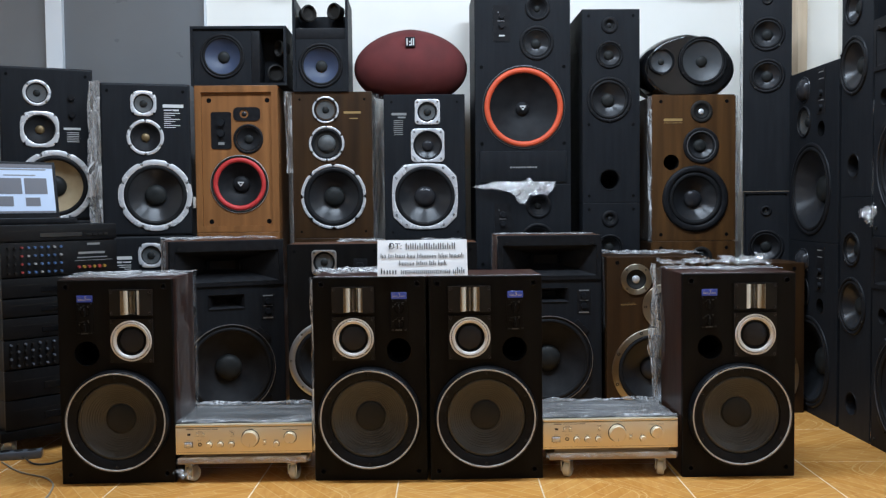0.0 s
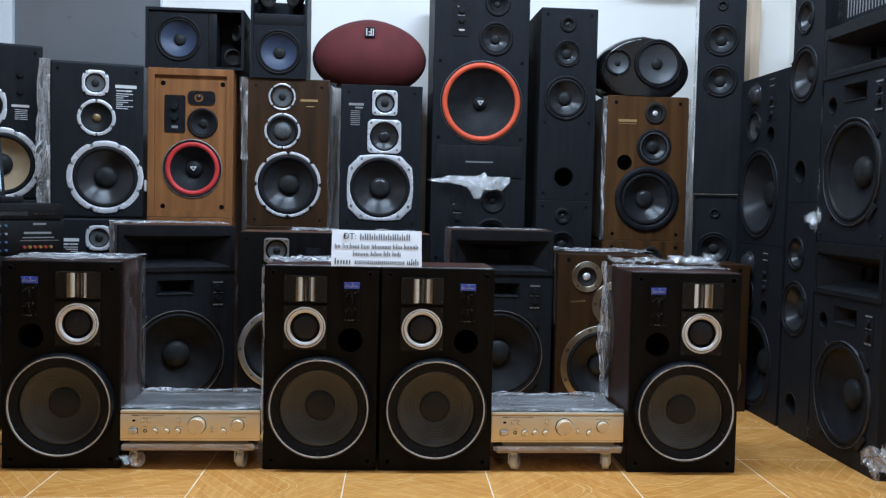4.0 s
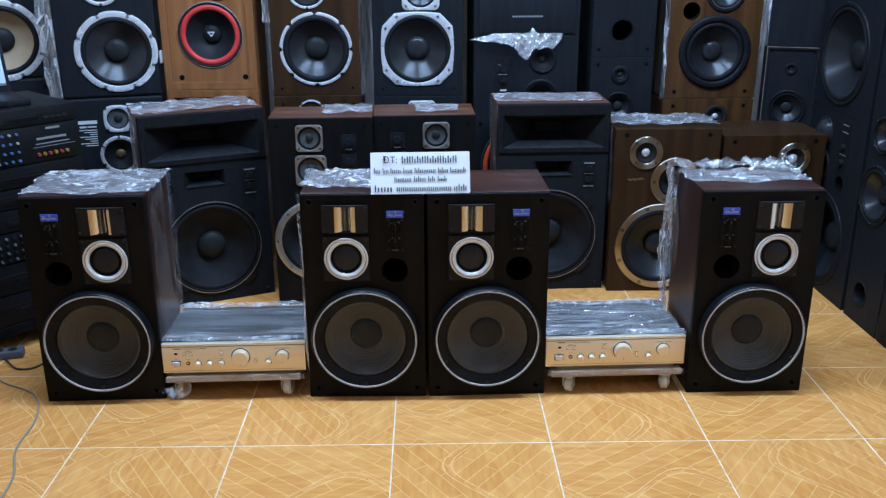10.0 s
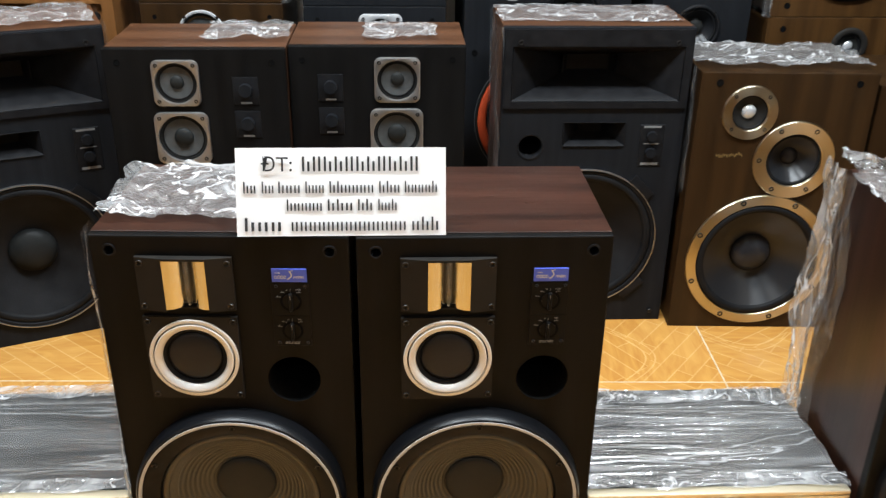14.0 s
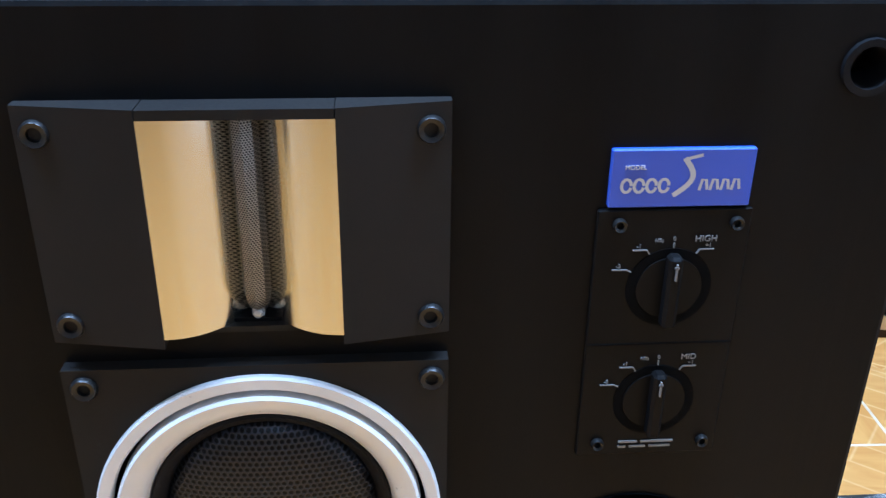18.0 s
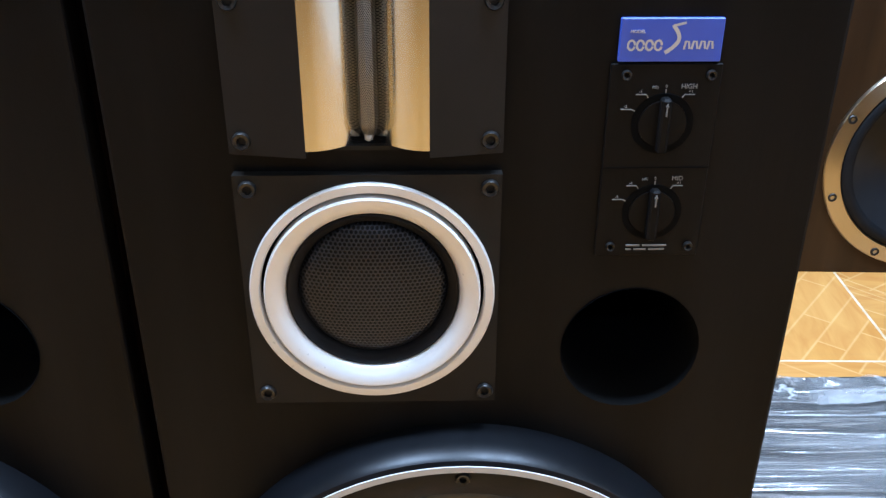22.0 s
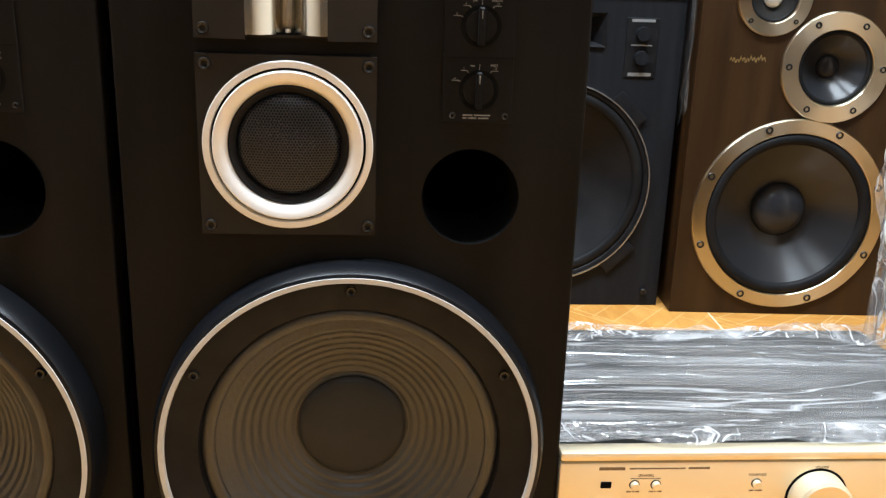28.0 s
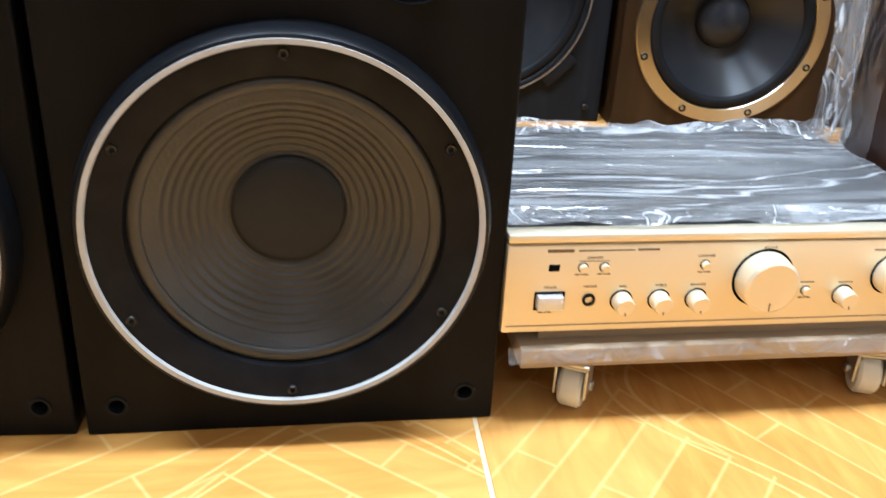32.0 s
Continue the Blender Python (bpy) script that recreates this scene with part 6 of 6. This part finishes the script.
def deck(z0, z1, kind):
    r = root("hifi_deck", RACK @ pose(0, 0, z0), {"mixer": "black karaoke mixer amplifier with rows of coloured knobs", "plain": "black rack deck with a thin bright trim line", "knobs": "black mixer with rows of small knobs"}[kind], "amplifier", "stacked black decks")
    H = z1 - z0 - 0.001
    part("case", rbox(0.005, 0.435, 0.004, 0.36, 0.0, H, 0.002), DECK_BLACK, r)
    f = part("front_panel", rbox(0, 0.44, -0.006, 0.006, 0.003, H - 0.002, 0.002), DECK_BLACK, r)
    if kind == "plain":
        bars(f, [(0.03, 0.41, H * 0.62, H * 0.62 + 0.003)], -0.006, PLATE, "trim_line")
        part("display_window", rbox(0.14, 0.30, -0.008, -0.005, H * 0.25, H * 0.5, 0.001, 1), GLOSS_BLACK, f)
        for k_ in range(4):
            part("push_button", rbox(0.32 + 0.022 * k_, 0.336 + 0.022 * k_, -0.009, -0.005, H * 0.28, H * 0.42, 0.001, 1), PLATE, f)
    else:
        rows_n, cols = (4, 9) if kind == "mixer" else (4, 16)
        tints = (PLATE, KNOB_GREY)
        data = {}
        for j in range(rows_n):
            for i in range(cols):
                tint = tints[(i + j) % len(tints)] if kind != "mixer" else (PLATE, PLATE, KNOB_RED)[i] if i < 3 else KNOB_BLUE if (i + j) % 5 else KNOB_WHITE
                x, z = 0.025 + i * (0.024 if kind == "mixer" else 0.026), H * (0.14 + 0.235 * j)
                if tint.name in data:
                    k_ = new("control_knob", data[tint.name])
                    k_.parent = f
                else:
                    k_ = part("control_knob", lathe([(0.0046, 0.0), (0.0042, -0.010), (0, -0.010)], 0, 0, 12), tint, f)
                    data[tint.name] = k_.data
                k_.location = (x, -0.006, z)
        if kind == "mixer":
            bars(f, [(0.285, 0.39, H * 0.60, H * 0.60 + 0.008), (0.28, 0.40, H * 0.48, H * 0.48 + 0.004), (0.32, 0.37, H * 0.86, H * 0.86 + 0.008), (0.27, 0.42, H * 0.40, H * 0.40 + 0.002)], -0.006, PRINT_DIM)
            for k_ in range(6):
                part("control_knob", lathe([(0.006, 0.0), (0.0055, -0.01), (0, -0.01)], 0.285 + 0.02 * k_, H * 0.22, 12, -0.006), (KNOB_RED, KNOB_GOLD)[k_ % 2], f)
    return r


DECK_BLACK = noisy(mat("black_painted_deck", (0.0055, 0.0055, 0.006), 0.4), (0.0042, 0.0042, 0.0047), (0.0068, 0.0068, 0.0074), 30, (1, 1, 1), 4, 0.1, (0.35, 0.5), 300, 0.0002)
DECK_BLACK.node_tree.nodes["Principled BSDF"].inputs["Specular IOR Level"].default_value = 0.2
KNOB_BLUE, KNOB_RED = mat("blue_plastic_knob", (0.06, 0.12, 0.26), 0.4), mat("red_plastic_knob", (0.28, 0.04, 0.035), 0.4)
KNOB_GREY = mat("grey_plastic_knob", (0.10, 0.11, 0.13), 0.4)
KNOB_WHITE, KNOB_GOLD = mat("pale_plastic_knob", (0.3, 0.3, 0.3), 0.4), mat("gold_plastic_knob", (0.4, 0.25, 0.05), 0.35, 0.5)
for z0, z1, kind in ((0.0985, 0.21, "plain"), (0.21, 0.32, "plain"), (0.32, 0.43, "knobs"), (0.43, 0.51, "plain"), (0.51, 0.58, "plain"), (0.58, 0.655, "plain"), (0.655, 0.785, "mixer"), (0.785, 0.848, "plain")):
    deck(z0, z1, kind)

lap = root("laptop", RACK @ pose(-0.03, 0.10, 0.8485, 0, 0, -8), "open black laptop with a lit page on its screen", "laptop")
part("base", rbox(0, 0.34, -0.02, 0.21, 0, 0.022, 0.006), BLACK_PLASTIC, lap)
lid = part("lid", rbox(0, 0.34, 0, 0.012, 0, 0.235, 0.005), BLACK_PLASTIC, lap)
lid.matrix_basis = pose(0, 0.205, 0.02, -14, 0, 0)
for name, box, material in (("screen", (0.014, 0.326, -0.002, 0.002, 0.022, 0.222), SCREEN_WHITE),):
    sc = part(name, rbox(*box, 0), material, lid, smooth=False)
for a, b, c, d in ((0.02, 0.10, 0.06, 0.15), (0.115, 0.205, 0.10, 0.165), (0.215, 0.27, 0.05, 0.085), (0.115, 0.17, 0.05, 0.09), (0.215, 0.30, 0.10, 0.165), (0.014, 0.326, 0.207, 0.222), (0.014, 0.326, 0.022, 0.030)):
    part("screen_picture", rbox(a, b, -0.0035, -0.0015, c, d, 0), SCREEN_DARK, sc, smooth=False)
bars(sc, [(0.03, 0.30, 0.198, 0.203), (0.14, 0.26, 0.175, 0.179)], -0.003, PRINT_DIM)

horn_speaker(pose(-1.60, -0.46, 0, 0, 0, 90), 0.46, 0.78, "large black speaker facing the row from aside")


# ---- cables and strip on the floor ----
def cable(name, pts, r, material, label):
    cu = bpy.data.curves.new(name, "CURVE")
    cu.dimensions, cu.bevel_depth, cu.bevel_resolution = "3D", r, 3
    sp = cu.splines.new("BEZIER")
    sp.bezier_points.add(len(pts) - 1)
    for p, q in zip(sp.bezier_points, pts):
        p.co = q
        p.handle_left_type = p.handle_right_type = "AUTO"
    tmp = new(name, cu)
    me = bpy.data.meshes.new_from_object(tmp)
    bpy.data.objects.remove(tmp)
    me.name = name
    me.materials.clear()
    me.materials.append(material)
    return tagged(new(name, me), label, "cable")


cable("power_cable", [(-1.52, 0.30, 0.004), (-1.40, 0.17, 0.004), (-1.26, 0.07, 0.004), (-1.20, -0.08, 0.004), (-1.19, -0.26, 0.004), (-1.14, -0.42, 0.004), (-1.18, -0.9, 0.004)], 0.0030, CABLE, "pale power cable curving over the tiles")
cable("power_cable", [(-1.46, 0.33, 0.012), (-1.36, 0.26, 0.004), (-1.30, 0.36, 0.004), (-1.26, 0.48, 0.02)], 0.0035, CABLE_DARK, "black power cable beside the equipment stack")
r = root("power_strip", pose(-1.56, 0.32, 0, 0, 0, 12), "grey plastic power strip lying on the floor", "power strip")
part("body", rbox(0, 0.16, 0, 0.05, 0, 0.028, 0.005), KNOB_GREY, r)
for k_ in range(3):
    part("socket", lathe([(0.016, 0.0), (0.015, 0.001), (0, 0.001)], 0, 0, 20), PLATE, r).matrix_basis = pose(0.035 + 0.045 * k_, 0.025, 0.0285, 90, 0, 0)


# ---- stretch film ----
top_film(pose(-1.2015, 0.030, 0.67), -0.004, 0.382, 0.012, 0.30, 0.002, 0.0055, 11, 15, FILM_THICK)
side_film(pose(-1.2015, 0.030, 0.0), 0.02, 0.30, 0.03, 0.672, 0.370, 1, 0.006, 12, 9, FILM)
top_film(pose(-0.3735, 0.018, 0.67, 0, 0, -2.5), -0.006, 0.215, 0.040, 0.25, 0.002, 0.011, 13, 16, FILM_THICK)
side_film(pose(-0.3735, 0.018, 0.0, 0, 0, -2.5), 0.005, 0.06, 0.05, 0.67, -0.001, -1, 0.006, 14, 14, FILM, jag=0.12)
# film drawn back over the end speaker: flat at first, bunched along the rear edge and down the rear of its side
top_film(pose(0.833, -0.020, 0.67, 0, 0, -1.0), -0.016, 0.365, 0.085, 0.235, 0.002, 0.007, 15, 15, FILM_THICK)
top_film(pose(0.833, -0.020, 0.67, 0, 0, -1.0), -0.020, 0.330, 0.205, 0.285, 0.004, 0.020, 25, 22, FILM_BAG, "bunched stretch film along a speaker's rear edge", (60, 16))
top_film(pose(0.833, -0.020, 0.67, 0, 0, -1.0), 0.190, 0.350, 0.150, 0.250, 0.006, 0.030, 27, 20, FILM_BAG, "puffed wad of stretch film on a speaker top", (40, 26))
side_film(pose(0.833, -0.020, 0.0, 0, 0, -1.0), 0.19, 0.285, 0.10, 0.678, -0.004, -1, 0.020, 16, 15, FILM, jag=0.14)
side_film(pose(0.833, -0.020, 0.0, 0, 0, -1.0), 0.225, 0.300, 0.11, 0.690, -0.004, -1, 0.022, 26, 18, FILM_THICK, "bunched stretch film hanging down a speaker's rear edge", jag=0.2)
top_film(pose(-1.037, 0.757, 0.768, 0, 0, 22.1), -0.006, 0.46, 0.03, 0.262, 0.0, 0.008, 17, 15, FILM_THICK)
side_film(pose(-1.037, 0.757, 0.0, 0, 0, 22.1), 0.02, 0.25, 0.10, 0.770, 0.473, 1, 0.005, 18, 11)
side_film(pose(-1.037, 0.757, 0.0, 0, 0, 22.1), 0.0, 0.12, 0.30, 0.775, -0.001, -1, 0.010, 28, 14, FILM_THICK)
top_film(pose(0.310, 0.9035, 0.773), 0.0, 0.43, 0.05, 0.25, 0.0, 0.003, 19, 15, FILM_THICK)
side_film(pose(0.310, 0.9035, 0.0), 0.01, 0.22, 0.25, 0.775, -0.001, -1, 0.006, 20, 12)
top_film(pose(-0.565, 0.790, 0.750), 0.20, 0.388, 0.06, 0.22, 0.0, 0.010, 21, 18, FILM_THICK)
top_film(pose(-0.172, 0.815, 0.750), 0.16, 0.330, 0.05, 0.20, 0.0, 0.008, 22, 18, FILM_THICK)
top_film(pose(0.770, 0.868, 0.679, 0, 0, -2.5), -0.004, 0.412, 0.03, 0.24, 0.0, 0.012, 23, 14, FILM_THICK)
side_film(pose(0.770, 0.860, 0.0), 0.01, 0.1, 0.35, 0.69, -0.001, -1, 0.006, 24, 12)
side_film(pose(-0.596, Y, 0.7605), 0.0, 0.30, 0.02, 0.66, -0.001, -1, 0.010, 31, 10)
side_film(pose(-0.596, Y, 0.7605), 0.0, 0.30, 0.02, 0.64, 0.367, 1, 0.010, 32, 10)
side_film(pose(-1.4033, 1.066, 0.7845, 0, 0, 14), 0.0, 0.32, 0.02, 0.67, -0.001, -1, 0.012, 33, 10, FILM_THICK)
side_film(pose(1.057, Y, 0.7285), 0.0, 0.10, 0.0, 0.66, -0.001, -1, 0.007, 34, 13)
side_film(pose(1.057, Y, 0.7285), 0.0, 0.10, 0.0, 0.66, 0.395, 1, 0.007, 35, 13)
side_film(pose(1.460, 1.178, 0.9565, 0, 0, -20), 0.0, 0.10, 0.2, 0.94, -0.001, -1, 0.007, 36, 13)
side_film(pose(SIDE, 0.334, 0.7745, 0, 0, -90), -0.003, 0.03, 0.0, 0.30, -0.001, -1, 0.006, 37, 18, FILM)
side_film(pose(1.68, 0.30, 1.5600, 0, 0, -90), -0.01, 0.30, 0.0, 0.36, -0.002, -1, 0.006, 38, 12)


def edge_film(m, x0, x1, z0, z1, seed, material, y=0.004, amp=0.012, label="loose stretch film along a speaker edge"):
    """A ragged strip of film that stands off one upright edge."""
    def place(u, v):
        z = z0 + (z1 - z0) * v
        rag = 0.6 + 0.35 * noise.noise((seed * 1.7, z * 4, 0.4)) + 0.12 * noise.noise((seed, z * 17, 1.4))
        return (x0 + (x1 - x0) * u * max(0.15, rag), y + 0.02 * u, z), (0.3 if x1 > x0 else -0.3, -1, 0)
    return film("stretch_film", label, m, crumple(8, 60, place, amp * 0.6, 30, seed, (1.4, 1.4, 0.3)), material)


edge_film(pose(-1.4033, 1.066, 0.7845, 0, 0, 14), 0.004, -0.075, 0.0, 0.676, 41, FILM_HANG_THICK)
edge_film(pose(-0.596, Y, 0.7605), 0.004, -0.05, 0.30, 0.672, 42, FILM_HANG_THICK)
edge_film(pose(-0.596, Y, 0.7605), 0.362, 0.415, 0.0, 0.66, 43, FILM_HANG)
edge_film(pose(-0.596, Y, 0.7605), 0.004, -0.025, 0.0, 0.32, 44, FILM_HANG)
edge_film(pose(-0.177, Y, 0.7535), 0.002, -0.022, 0.0, 0.655, 45, FILM_HANG)
edge_film(pose(1.057, Y, 0.7285), 0.004, -0.026, 0.0, 0.672, 46, FILM_HANG_THICK)
edge_film(pose(1.057, Y, 0.7285), 0.390, 0.416, 0.0, 0.672, 47, FILM_HANG_THICK)
edge_film(pose(1.460, 1.178, 0.9565, 0, 0, -20), 0.002, -0.018, 0.0, 0.93, 48, FILM_HANG_THICK)
edge_film(pose(-0.3735, 0.018, 0.0, 0, 0, -2.5), 0.004, -0.018, 0.10, 0.672, 49, FILM_HANG_THICK, -0.002, 0.008)
edge_film(pose(0.310, 0.9035, 0.0), 0.004, -0.022, 0.35, 0.772, 50, FILM_HANG)
edge_film(pose(-1.037, 0.757, 0.0, 0, 0, 22.1), 0.468, 0.495, 0.10, 0.767, 51, FILM_HANG)
edge_film(pose(SIDE, 0.334, 0.7745, 0, 0, -90), 0.004, -0.03, 0.05, 0.60, 52, FILM_HANG)
edge_film(pose(SIDE, 0.334, 0, 0, 0, -90), 0.004, -0.03, 0.0, 0.25, 53, FILM_HANG)
ob = part("price_tag", rbox(-1.044, -1.036, 1.205, 1.235, 0.905, 0.955, 0.002), WHITE_SHELL, None)
tagged(ob, "small pale plastic tag stuck to a teak speaker side", "tag")

def snag(m, label, length, drop, seed, tip=0.0):
    """A torn, folded rag of film: pointed at one end, ragged below, in two loose layers."""
    layers = []
    for side in (0, 1):
        def place(u, v):
            top = 0.022 * min(1.0, u * 4) + 0.008 * noise.noise((u * 9, seed, side)) + 0.022 * math.exp(-((u - 0.68) / 0.03) ** 2)
            body = min(1.0, u * 1.7 + tip) ** 0.8 * math.sqrt(max(0.0, 1 - max(0.0, (u - 0.86) / 0.14) ** 2))
            flap = math.exp(-((u - 0.60) / 0.09) ** 2)
            low = top - drop * (0.58 * body + 0.46 * flap) * (1 + 0.22 * noise.noise((u * 14, seed + side, 2)))
            return (length * u, -0.012 * side - 0.02 * math.sin(math.pi * u) * (1 - v), low + (top - low) * v), (0, -1, 0.35)
        layers.append(crumple(54, 16, place, 0.006 + 0.003 * side, 30, seed + side * 4, (1, 1)))
    return film("plastic_bag", label, m, joined(layers), FILM_BAG)


snag(pose(0.225, 1.236, 0.985), "loose clear plastic bag snagged on a tall speaker", 0.385, 0.10, 3)
snag(pose(1.634, 0.40, 0.86, 0, 0, -70), "torn rag of clear film between two speakers", 0.10, 0.07, 7, 0.5)
snag(pose(1.60, -0.13, 0.105, 0, 0, -75), "torn rag of clear film lying against a speaker foot", 0.13, 0.11, 9, 0.6)
snag(pose(-0.835, 0.02, 0.040, 0, 35, 0), "thin rag of clear film at a speaker foot", 0.065, 0.020, 12, 0.4)

# ---- floor tiles ----
SIZE, TURN = 0.459, radians(-1.8)
tile_mesh = None
ux, uy = Vector((math.cos(TURN), math.sin(TURN))), Vector((-math.sin(TURN), math.cos(TURN)))
start = Vector((-0.108, -0.283))
for i in range(-9, 8):
    for j in range(-16, 7):
        c = start + ux * (i + 0.5) * SIZE + uy * (j + 0.5) * SIZE
        if not (LEFT + 0.02 < c.x < RIGHT - 0.02 and FRONT + 0.02 < c.y < BACK - 0.02):
            continue
        if tile_mesh is None:
            ob = part("tile", rbox(-SIZE / 2 + 0.0022, SIZE / 2 - 0.0022, -SIZE / 2 + 0.0022, SIZE / 2 - 0.0022, -0.008, 0.0, 0.0008, 1), TILE, floor)
            tile_mesh = ob.data
        else:
            ob = new("tile", tile_mesh)
            ob.parent = floor
        ob.matrix_basis = pose(c.x, c.y, 0, 0, 0, math.degrees(TURN) + 90 * ((i * 7 + j * 3) % 4))
